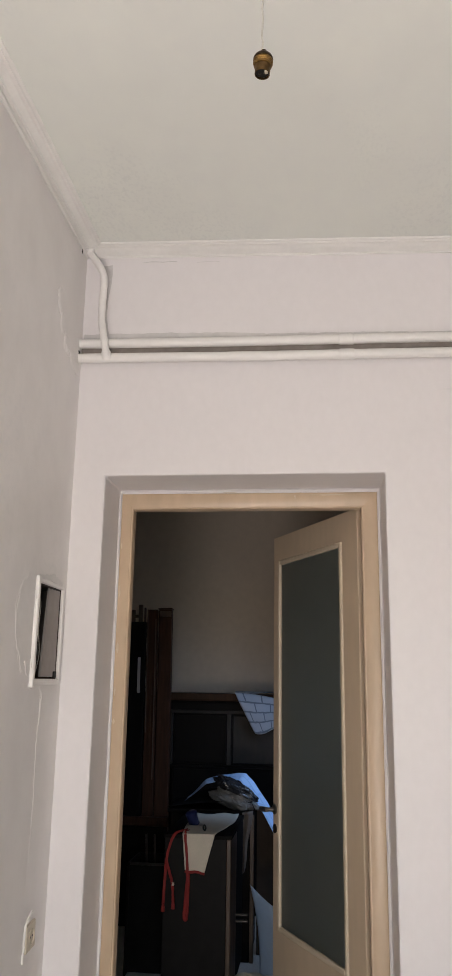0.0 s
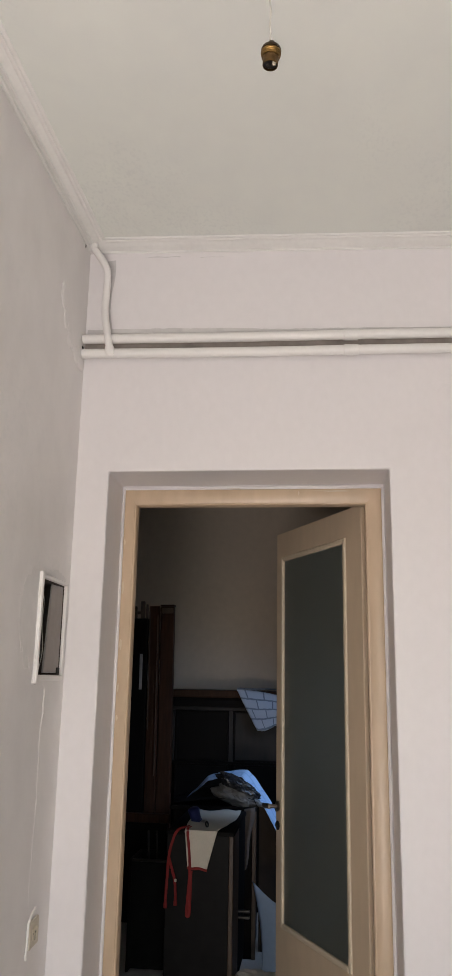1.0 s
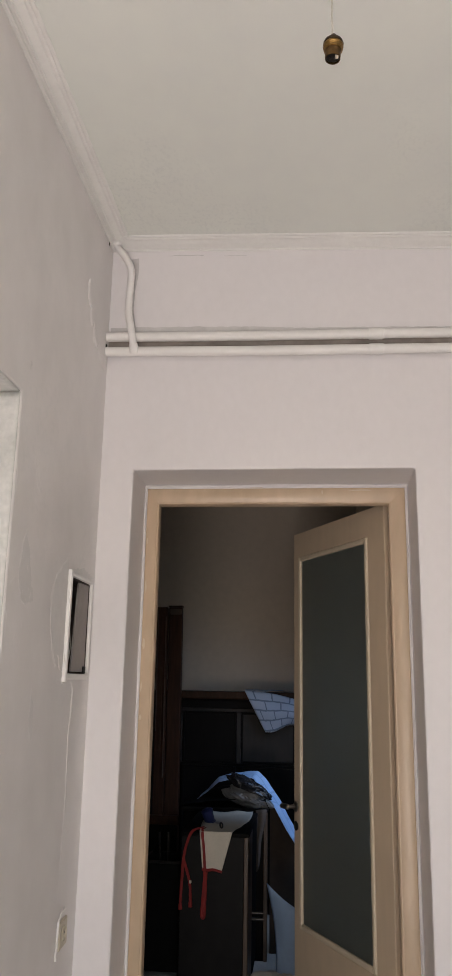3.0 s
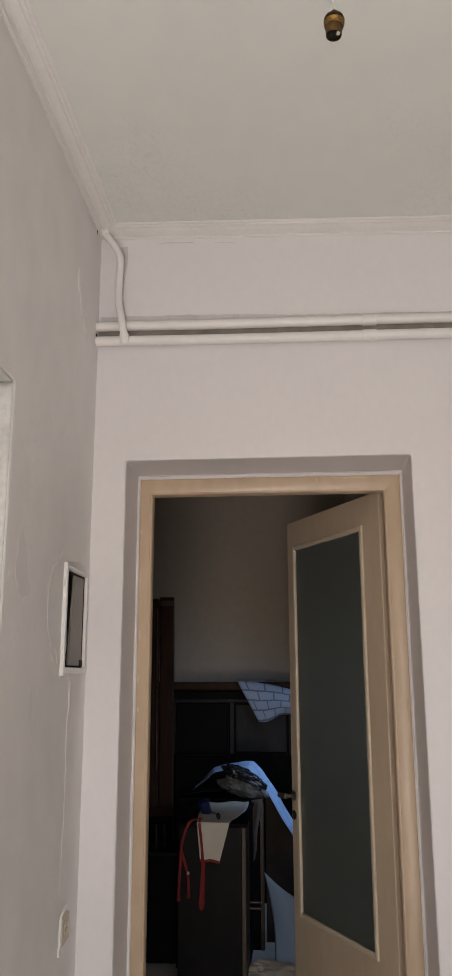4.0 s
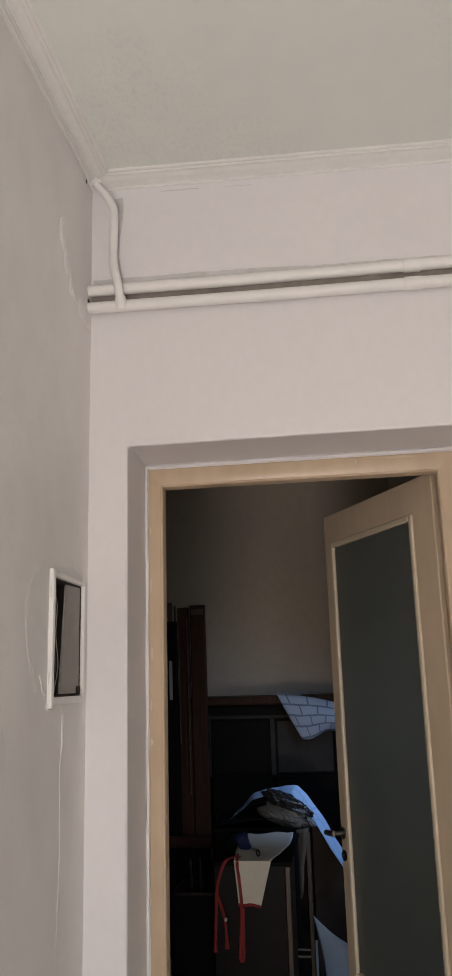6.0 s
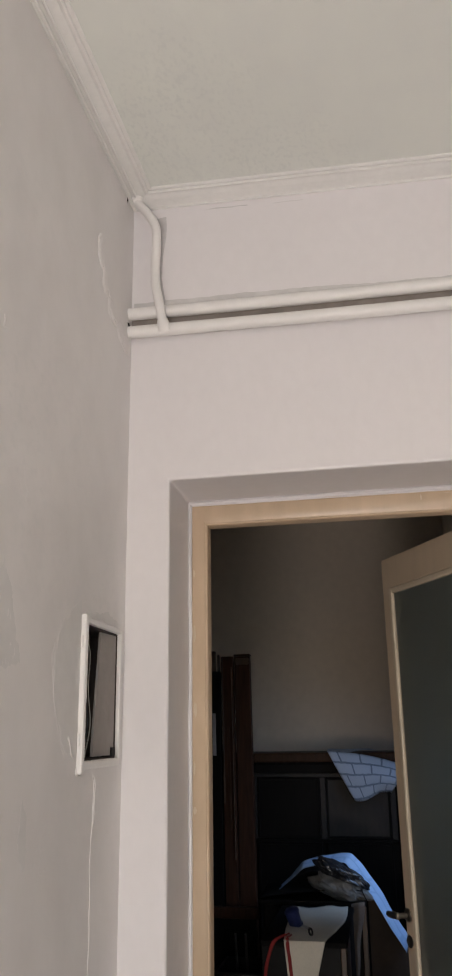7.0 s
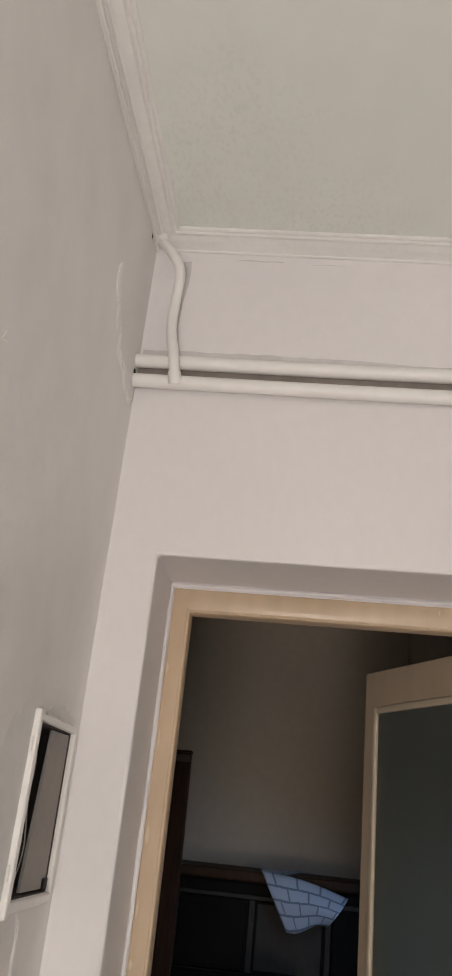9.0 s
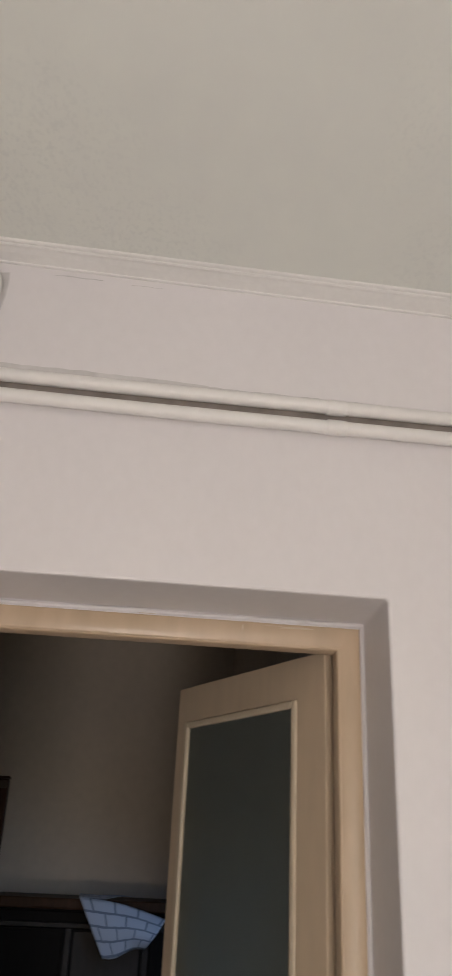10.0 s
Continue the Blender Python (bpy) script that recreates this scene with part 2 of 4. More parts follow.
def box(bm, x0, x1, y0, y1, z0, z1, bevel=0.0, m=None, segs=2):
    """A box with rounded edges in an existing bmesh."""
    r = bmesh.ops.create_cube(bm, size=1, matrix=Matrix.LocRotScale(((x0 + x1) / 2, (y0 + y1) / 2, (z0 + z1) / 2), None, (abs(x1 - x0), abs(y1 - y0), abs(z1 - z0))))
    vs = r["verts"]
    if bevel:
        es = list({e for v in vs for e in v.link_edges})
        out = bmesh.ops.bevel(bm, geom=es, offset=bevel, segments=segs, affect="EDGES", profile=0.5)
        vs = list({v for f in out["faces"] for v in f.verts} | {v for v in vs if v.is_valid})
    if m:
        bmesh.ops.transform(bm, matrix=m, verts=vs)
    return bm


def boxed(x0, x1, y0, y1, z0, z1, bevel=0.0, m=None):
    return box(bmesh.new(), x0, x1, y0, y1, z0, z1, bevel, m)


def smooth_path(points, steps=8):
    """A smooth curve through the given points (Catmull-Rom)."""
    p = [Vector(q) for q in points]
    p = [p[0] * 2 - p[1]] + p + [p[-1] * 2 - p[-2]]
    out = []
    for i in range(1, len(p) - 2):
        for k in range(steps):
            t = k / steps
            a, b, c, d = p[i - 1], p[i], p[i + 1], p[i + 2]
            out.append(0.5 * (2 * b + (c - a) * t + (2 * a - 5 * b + 4 * c - d) * t * t + (3 * b - a - 3 * c + d) * t ** 3))
    return out + [p[-2]]


def tube(bm, pts, radius, seg=14, wobble=0.0, flat=1.0):
    """A round bar along a path; radius is a number or one per point."""
    rings = []
    up = Vector((0.03, 0.9, 0.2)).normalized()
    for i, q in enumerate(pts):
        d = (pts[min(i + 1, len(pts) - 1)] - pts[max(i - 1, 0)]).normalized()
        a = d.cross(up)
        a = (a if a.length > 1e-3 else d.cross(Vector((1, 0, 0)))).normalized()
        b = d.cross(a).normalized()
        r = radius[i] if isinstance(radius, (list, tuple)) else radius
        ring = []
        for k in range(seg):
            w = 2 * math.pi * k / seg
            rr = r * (1 + wobble * noise.noise(q * 40 + Vector((math.cos(w), math.sin(w), 0))))
            ring.append(bm.verts.new(q + a * math.cos(w) * rr + b * math.sin(w) * rr * flat))
        rings.append(ring)
    for r0, r1 in zip(rings, rings[1:]):
        for k in range(seg):
            bm.faces.new((r0[k], r0[(k + 1) % seg], r1[(k + 1) % seg], r1[k]))
    bm.faces.new(rings[0])
    bm.faces.new(rings[-1])
    return bm


def lathe(profile, m, seg=28):
    """A turned body: pairs of radius and height about the z axis."""
    bm = bmesh.new()
    rings = [[bm.verts.new(m @ Vector((r * math.cos(2 * math.pi * k / seg), r * math.sin(2 * math.pi * k / seg), z))) for k in range(seg)] for r, z in profile]
    for a, b in zip(rings, rings[1:]):
        for k in range(seg):
            bm.faces.new((a[k], a[(k + 1) % seg], b[(k + 1) % seg], b[k]))
    bm.faces.new(rings[0])
    bm.faces.new(rings[-1])
    return bm


def slab(us, vs, holes, place, t0, t1):
    """A wall with openings through it. us, vs: extent; holes: (u0, u1, v0, v1); place(u, v, t) gives the point; t0..t1 its thickness."""
    gu = sorted({*us, *[h[0] for h in holes], *[h[1] for h in holes]})
    gv = sorted({*vs, *[h[2] for h in holes], *[h[3] for h in holes]})
    bm = bmesh.new()
    pt = {}

    def vert(i, j, t):
        if (i, j, t) not in pt:
            pt[i, j, t] = bm.verts.new(place(gu[i], gv[j], t))
        return pt[i, j, t]

    def solid(i, j):
        if not (0 <= i < len(gu) - 1 and 0 <= j < len(gv) - 1):
            return False
        u, v = (gu[i] + gu[i + 1]) / 2, (gv[j] + gv[j + 1]) / 2
        return not any(h[0] < u < h[1] and h[2] < v < h[3] for h in holes)

    for i in range(len(gu) - 1):
        for j in range(len(gv) - 1):
            if not solid(i, j):
                continue
            for t in (t0, t1):
                bm.faces.new((vert(i, j, t), vert(i + 1, j, t), vert(i + 1, j + 1, t), vert(i, j + 1, t)))
            for di, dj, a, b in ((-1, 0, (i, j), (i, j + 1)), (1, 0, (i + 1, j), (i + 1, j + 1)), (0, -1, (i, j), (i + 1, j)), (0, 1, (i, j + 1), (i + 1, j + 1))):
                if not solid(i + di, j + dj):
                    bm.faces.new((vert(*a, t0), vert(*b, t0), vert(*b, t1), vert(*a, t1)))
    return bm


def soften(ob, width=0.006, segments=2):
    """Worn, slightly rounded plaster arrises."""
    md = ob.modifiers.new("soft_edges", "BEVEL")
    md.width, md.segments, md.limit_method, md.angle_limit = width, segments, "ANGLE", radians(40)
    return ob


# ---- setting ----
WALL_TOP = 3.35


def ceiling_z(x):
    """The old ceiling sags towards the right-hand side."""
    return 3.198 - 0.028 * (x + 0.77)


XL, XR, YB, YD, ZC = -0.862, 2.30, -1.60, 3.15, 3.19   # left wall, right wall, wall behind, door wall, ceiling
YF, YE = 3.376, 3.48                                    # front of the door frame, far face of the door wall
BXL, BXR, BY = -2.9, 0.29, 6.78                         # far room

structure = dict(kind="structure")
w = link("wall_north", slab((BXL - 0.2, XR + 0.2), (-0.06, WALL_TOP), [(-0.740, 0.281, -0.06, 2.276)], lambda u, v, t: (u, t, v), YD, YE), WALL)
tagged(soften(w, 0.007), "white painted plaster wall round the cream door", "wall", kind="structure")
w = link("wall_west", slab((YB - 0.05, YD + 0.06), (-0.06, WALL_TOP), [(1.37, 2.303, -0.06, 2.270), (2.858, 3.098, 1.538, 1.846)], lambda u, v, t: (t, u, v), XL, XL - 0.23), SIDE)
tagged(soften(w, 0.008), "white side wall with scraped and patched paint", "wall", kind="structure")
# unseen closing wall, white so that it bounces light onto the left side
w = link("wall_east", slab((YB, YD), (0, WALL_TOP), [], lambda u, v, t: (t, u, v), XR, XR + 0.2), WALL)
tagged(w, "unseen plain white closing wall", "wall", kind="structure")
# unseen wall; its opening is made wide enough for the two daylight lamps
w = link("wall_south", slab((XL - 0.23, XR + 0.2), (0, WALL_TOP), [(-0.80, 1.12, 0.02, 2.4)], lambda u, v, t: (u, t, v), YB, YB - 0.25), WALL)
tagged(w, "unseen white wall with an assumed tall balcony opening", "wall", kind="structure")
w = link("wall_passage", slab((1.2, 2.6), (0, WALL_TOP), [], lambda u, v, t: (t, u, v), XL - 0.234, XL - 0.35), SIDE)
tagged(w, "plain wall closing the side doorway", "wall", kind="structure")
w = link("floor", boxed(XL - 0.36, XR + 0.2, YB - 0.25, YE, -0.15, 0), FLOOR)
tagged(w, "pale speckled terrazzo floor", "floor", kind="structure")
w = link("floor_far", boxed(BXL - 0.2, BXR + 0.22, YE + 0.0005, BY + 0.2, -0.15, 0), FLOOR)
tagged(w, "pale speckled terrazzo floor of the far room", "floor", kind="structure")
bm = boxed(XL - 0.36, XR + 0.2, YB - 0.25, YE, 0, 0.18)
box(bm, BXL - 0.2, BXR + 0.22, YE + 0.0005, BY + 0.2, 0, 0.18)
for v in bm.verts:
    v.co.z += ceiling_z(v.co.x)
w = link("ceiling", bm, CEIL)
tagged(w, "brushed white painted plaster ceiling", "ceiling", kind="structure")
w = link("wall_far_north", slab((BXL - 0.2, BXR + 0.2), (0, WALL_TOP), [], lambda u, v, t: (u, t, v), BY, BY + 0.2), DARKWALL)
tagged(w, "dim greyish wall of the far room", "wall", kind="structure")
w = link("wall_far_east", slab((YE, BY), (0, WALL_TOP), [(5.00, 5.40, 0.95, 2.05)], lambda u, v, t: (t, u, v), BXR, BXR + 0.22), DARKWALL)
tagged(w, "dim greyish wall with a side window opening", "wall", kind="structure")
w = link("wall_far_west", slab((YE, BY), (0, WALL_TOP), [], lambda u, v, t: (t, u, v), BXL, BXL - 0.2), DARKWALL)
tagged(w, "dim greyish wall of the far room", "wall", kind="structure")

# rough old plaster lining the side doorway
def lining(name, place, nu, nv):
    """A thin, uneven coat of plaster: place(u, v, out) gives the point, out in metres off the wall."""
    bm = bmesh.new()
    g = []
    for i in range(nu + 1):
        col = []
        for j in range(nv + 1):
            q = place(i / nu, j / nv, 0.0)
            lump = 0.0035 + 0.0022 * noise.noise(q * 14) + 0.0012 * noise.noise(q * 47)
            col.append(bm.verts.new(place(i / nu, j / nv, lump)))
        g.append(col)
    for i in range(nu):
        for j in range(nv):
            bm.faces.new((g[i][j], g[i + 1][j], g[i + 1][j + 1], g[i][j + 1]))
    ob = tagged(link(name, bm, LINING, smooth=True), "rough greyish plaster lining the side doorway", "plaster", "doorway lining", kind="structure")
    md = ob.modifiers.new("thickness", "SOLIDIFY")
    md.thickness, md.offset = 0.003, 0
    return ob


lining("plaster_lining", lambda u, v, o: Vector((XL - 0.225 + 0.222 * u, 2.303 - o, 2.262 * v + 0.004)), 16, 120)
lining("plaster_lining", lambda u, v, o: Vector((XL - 0.225 + 0.222 * u, 1.376 + 0.92 * v, 2.270 - o)), 16, 50)

# cornice swept round the room
profile = [(0.0, 3.147), (0.006, 3.147), (0.008, 3.151), (0.006, 3.155), (0.009, 3.158), (0.020, 3.162), (0.034, 3.167), (0.046, 3.174),
           (0.051, 3.177), (0.053, 3.1735), (0.059, 3.173), (0.063, 3.177), (0.064, 3.181), (0.069, 3.180), (0.074, 3.183), (0.076, 3.188), (0.076, 3.1915)]
bm = bmesh.new()
loops = []
for d, z in profile:
    drop = (3.1915 - z) * 0.66
    loops.append([bm.verts.new((x, y, ceiling_z(x) + 0.001 - drop)) for x, y in ((XL + d, YB + d), (XR - d, YB + d), (XR - d, YD - d), (XL + d, YD - d))])
for a, b in zip(loops, loops[1:]):
    for k in range(4):
        bm.faces.new((a[k], a[(k + 1) % 4], b[(k + 1) % 4], b[k]))
tagged(link("trim_cornice", bm, CORNICE), "white moulded plaster cornice under the ceiling", "cornice", kind="structure")

for off, drop, r in ((0.010, 0.030, 0.0042), (0.024, 0.021, 0.0036)):
    line = [Vector((XL + off + 0.0008 * noise.noise(Vector((0, y * 5, off * 90))), y, ceiling_z(XL) - drop + 0.0008 * noise.noise(Vector((3, y * 6, 0))))) for y in np.linspace(YB + 0.08, YD - 0.045, 90)]
    tagged(link("trim_bead", tube(bmesh.new(), line, r, 8, 0.1), CORNICE, smooth=True), "paint-clogged bead of the plaster cornice", "cornice", kind="structure")

# ---- door frame ----
FX0, FX1, OX0, OX1, OZ, FZ = -0.730, 0.269, -0.681, 0.206, 2.197, 2.260
fr = thing("door_frame", (-0.23, YF, 0), "cream gloss painted wooden door frame, chipped in places", "door frame", kind="structure")
WL, WR, WH = OX0 - FX0, FX1 - OX1, FZ - OZ
section = [(0.0, 3.425), (0.0, YF + 0.004), (0.05, YF + 0.0005), (0.12, YF), (0.80, YF + 0.0003), (0.845, YF + 0.0022), (0.87, YF + 0.0026), (0.93, YF + 0.0022), (0.975, YF + 0.004), (1.0, YF + 0.008), (1.0, 3.425)]


def frame_bar(a, b):
    """One mitred bar of the frame: a(k), b(k) give the two ends of the line at the share k of the bar's width."""
    bm = bmesh.new()
    rows2 = []
    n = 24
    for k, y in section:
        p, q = a(k), b(k)
        rows2.append([bm.verts.new((p[0] + (q[0] - p[0]) * i / n, y + 0.0007 * noise.noise(Vector((p[0] * 3 + i * 0.4, k * 2, 1.0))), p[1] + (q[1] - p[1]) * i / n)) for i in range(n + 1)])
    for r0, r1 in zip(rows2, rows2[1:]):
        for i in range(n):
            bm.faces.new((r0[i], r0[i + 1], r1[i + 1], r1[i]))
    return bm


part("jamb", frame_bar(lambda k: (FX0 + WL * k, 0), lambda k: (FX0 + WL * k, FZ - WH * k)), CREAM, fr, smooth=True)
part("head", frame_bar(lambda k: (FX0 + WL * k, FZ - WH * k), lambda k: (FX1 - WR * k, FZ - WH * k)), CREAM, fr, smooth=True)
part("jamb", frame_bar(lambda k: (FX1 - WR * k, FZ - WH * k), lambda k: (FX1 - WR * k, 0)), CREAM, fr, smooth=True)
part("rebate", boxed(FX0, -0.712, 3.4255, YE + 0.012, 0, FZ, 0.003), CREAM, fr)
part("rebate", boxed(0.247, FX1, 3.4255, YE + 0.012, 0, FZ, 0.003), CREAM, fr)
part("rebate", boxed(-0.711, 0.246, 3.4255, 3.47, 2.232, FZ, 0.003), CREAM, fr)


def bead(pts, name="sealant_bead"):
    path = [a.lerp(b, i / 40) for a, b in zip(pts, pts[1:]) for i in range(40)] + [pts[-1]]
    path = [q + Vector((0.0016 * noise.noise(q * 9), 0.001 * noise.noise(q * 13), 0.0016 * noise.noise(q * 9 + Vector((4, 0, 0))))) for q in path]
    return tube(bmesh.new(), path, 0.0052, 10, 0.45)


for pts in ([(-0.735, YF + 0.001, 0.0), (-0.735, YF + 0.001, 2.268)], [(-0.735, YF + 0.001, 2.268), (0.275, YF + 0.001, 2.268)], [(0.275, YF + 0.001, 2.268), (0.275, YF + 0.001, 0.0)]):
    part("sealant_bead", bead([Vector(p) for p in pts]), WALL, fr, "white painted plaster bead", True)

for a in ((-0.7415, FX0 + 0.001, YF + 0.003, 3.43, 0.0, 2.2775), (FX1 - 0.001, 0.2825, YF + 0.003, 3.43, 0.0, 2.2775), (FX0 + 0.0012, FX1 - 0.0012, YF + 0.0035, 3.43, FZ - 0.001, 2.2775)):
    part("packing", boxed(*a), WALL, fr, "white plaster packing round the frame")

# dark strip behind the pipes; shadows painted above them and beside the riser
def wall_mark(outline, seed, mat, label, lift=0.0004, rag=0.003):
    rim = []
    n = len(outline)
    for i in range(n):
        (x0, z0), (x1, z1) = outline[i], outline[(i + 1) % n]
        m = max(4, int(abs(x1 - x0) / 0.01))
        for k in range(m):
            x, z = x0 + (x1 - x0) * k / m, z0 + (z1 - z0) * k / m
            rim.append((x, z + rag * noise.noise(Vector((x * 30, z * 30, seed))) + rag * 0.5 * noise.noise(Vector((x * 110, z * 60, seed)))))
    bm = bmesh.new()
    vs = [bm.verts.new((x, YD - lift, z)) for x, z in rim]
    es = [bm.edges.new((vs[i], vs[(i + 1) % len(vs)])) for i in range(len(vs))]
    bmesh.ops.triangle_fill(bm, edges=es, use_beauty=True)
    return tagged(link("wall_mark", bm, mat), label, "stain", "wall stains", kind="structure")


wall_mark([(XL + 0.001, 2.758), (0.5, 2.742), (2.2, 2.722), (2.2, 2.766), (0.5, 2.786), (XL + 0.001, 2.802)], 1.0, DARK_STRIP, "dark strip behind the heating pipes")
wall_mark([(-0.855, 2.80), (-0.15, 2.80), (-0.15, 2.828), (-0.30, 2.838), (-0.55, 2.842), (-0.855, 2.846)], 2.0, SHADE_STREAK, "faint painted shadow above the pipes")
wall_mark([(-0.768, 2.812), (-0.748, 2.812), (-0.760, 2.86), (-0.769, 2.92), (-0.766, 3.00), (-0.757, 3.06), (-0.755, 3.10), (-0.757, 3.138), (-0.800, 3.138), (-0.790, 3.09), (-0.780, 2.95)], 6.0, SOFT_SHADE_STREAK, "painted grey shadow beside the riser", 0.0007)
wall_mark([(-0.15, 2.80), (0.60, 2.79), (0.60, 2.814), (0.2, 2.822), (-0.15, 2.827)], 3.0, SHADE_STREAK, "faint painted shadow above the pipes")

wall_mark([(-0.64, 3.1465), (-0.50, 3.1420), (-0.50, 3.1450), (-0.60, 3.1495)], 9.0, SOFT_SHADE_STREAK, "short grey streak under the cornice", 0.0005, 0.002)
wall_mark([(-0.42, 3.1380), (-0.33, 3.1360), (-0.33, 3.1378), (-0.42, 3.1400)], 11.0, SHADE_STREAK, "short grey streak under the cornice", 0.0005, 0.002)

# ---- door leaf, ajar into the far room ----
HX, HY, LEAF_W, LEAF_T, LZ = 0.240, 3.4685, 0.806, 0.040, 2.219
ANG = math.atan2(0.746, -0.390)
M = Matrix.Translation((HX, HY, 0)) @ Matrix.Rotation(ANG, 4, "Z")
leaf = thing("door_leaf", (HX, HY, 0), "cream painted half-glazed door standing ajar", "door", mat4=M.copy())


def leaf_part(name, bm, mat, label="", parent=None, smooth=False):
    bmesh.ops.transform(bm, matrix=M, verts=bm.verts)
    return part(name, bm, mat, parent or leaf, label, smooth)


# along the leaf from the hinge, across its thickness (+ towards the walk), up
GX0, GX1, GZ0, GZ1 = 0.146, 0.754, 0.512, 2.102
T0, T1 = 0.0, LEAF_T
whole = leaf_part("leaf_frame", slab((0.022, LEAF_W), (0.008, LZ), [(GX0, GX1, GZ0, GZ1)], lambda u, v, t: (u, t, v), T0, T1), CREAM_LEAF, "stiles and rails under one coat of paint")
soften(whole, 0.004)
B = 0.022
for side in (0, 1):
    y0, y1 = ((T1 - 0.010, T1 + 0.006), (T0 - 0.006, T0 + 0.024))[side]
    for a in ((GX0, GX0 + B, GZ0, GZ1), (GX1 - B, GX1, GZ0, GZ1), (GX0 + B, GX1 - B, GZ0, GZ0 + B), (GX0 + B, GX1 - B, GZ1 - B, GZ1)):
        bm = boxed(a[0], a[1], y0, y1, a[2], a[3], 0.006)
        leaf_part("glazing_bead", bm, CREAM_BEAD, "paler cream moulded glazing bead")
pane = leaf_part("glass_pane", boxed(GX0 + 0.012, GX1 - 0.012, 0.0242, 0.0298, GZ0 + 0.012, GZ1 - 0.012), frosted, "dark frosted glass")

# lever handle, keyhole plate and hinges
hs, hz = 0.783, 0.995
R90 = Matrix.Rotation(radians(-90), 4, "X")


def turned(profile, s, z, y):
    return lathe(profile, Matrix.Translation((s, y, z)) @ R90)


handle = leaf_part("door_handle", turned([(0.0, -0.001), (0.021, 0.0), (0.022, 0.004), (0.018, 0.008), (0.009, 0.010), (0.008, 0.042), (0.0, 0.043)], hs, hz, T1), STEEL, "worn nickel lever handle", smooth=True)
bm = bmesh.new()
tube(bm, smooth_path([(hs - 0.004, T1 + 0.042, hz), (hs + 0.015, T1 + 0.046, hz), (hs + 0.036, T1 + 0.046, hz - 0.002), (hs + 0.062, T1 + 0.044, hz - 0.003)], 5), [0.011] * 5 + [0.0112] * 5 + [0.0108] * 5 + [0.008], 12)
bmesh.ops.transform(bm, matrix=M, verts=bm.verts)
part("lever", bm, STEEL, handle, smooth=True)
leaf_part("keyhole_plate", turned([(0.0, -0.001), (0.019, 0.0), (0.020, 0.003), (0.016, 0.006), (0.006, 0.006), (0.005, 0.003), (0.0, 0.003)], hs, 0.915, T1), DARKSTEEL, "dark round keyhole plate", smooth=True)
for hz2 in (0.28, 1.95):
    leaf_part("hinge", lathe([(0.007, hz2 - 0.05), (0.008, hz2 - 0.045), (0.008, hz2 + 0.045), (0.007, hz2 + 0.05)], Matrix.Translation((0.016, -0.006, 0)), 12), CREAM, smooth=True)

# ---- heating pipes along the door wall ----


def pipe_z(x, z):
    return z - 0.012 * (x + 0.2)


PY = 3.125
pipes = []
for zc, nm in ((2.7875, "upper"), (2.7275, "lower")):
    p = thing("heating_pipe", (XL, PY, pipe_z(XL, zc)), "white painted steel heating pipe along the wall", "pipe", "heating pipes")
    pts = [Vector((x, PY, pipe_z(x, zc) + 0.0012 * math.sin(4.3 * x + zc * 9))) for x in np.linspace(XL - 0.03, XR + 0.03, 60)]
    part("tube", tube(bmesh.new(), pts, 0.0186, 18, 0.02), TRIM, p, smooth=True)
    a, b = Vector((0.127, PY, pipe_z(0.127, zc))), Vector((0.181, PY, pipe_z(0.181, zc)))
    ks = [0, 0.001, 0.04, 0.1, 0.9, 0.96, 0.999, 1]
    part("coupling", tube(bmesh.new(), [a.lerp(b, k) for k in ks], [0.017, 0.0195, 0.0208, 0.0212, 0.0212, 0.0208, 0.0195, 0.017], 18), TRIM, p, smooth=True)
    pipes.append(p)
riser = smooth_path([(-0.750, 3.120, 2.727), (-0.754, 3.098, 2.766), (-0.762, 3.095, 2.814), (-0.776, 3.110, 2.872), (-0.781, 3.118, 2.928), (-0.777, 3.110, 2.992), (-0.772, 3.094, 3.050),
                     (-0.782, 3.088, 3.085), (-0.810, 3.096, 3.132), (-0.835, 3.106, 3.168), (-0.840, 3.108, 3.190), (-0.840, 3.108, 3.225)], 7)
part("riser", tube(bmesh.new(), riser, 0.0140, 16, 0.03), TRIM, pipes[1], "white painted riser bent up into the ceiling", smooth=True)
part("tee", tube(bmesh.new(), [Vector((-0.750 - 0.0004 * k, 3.119 - 0.002 * k, 2.727 + 0.004 * k)) for k in range(9)], [0.019, 0.0195, 0.0195, 0.019, 0.0185, 0.018, 0.0175, 0.0165, 0.0145], 16), TRIM, pipes[1], smooth=True)
part("collar", tube(bmesh.new(), [Vector((-0.838 - 0.001 * k, 3.1045, 3.168 + 0.007 * k)) for k in range(4)], [0.015, 0.019, 0.0195, 0.017], 14, 0.15), TRIM, pipes[1], "lump of paint round the pipe", smooth=True)


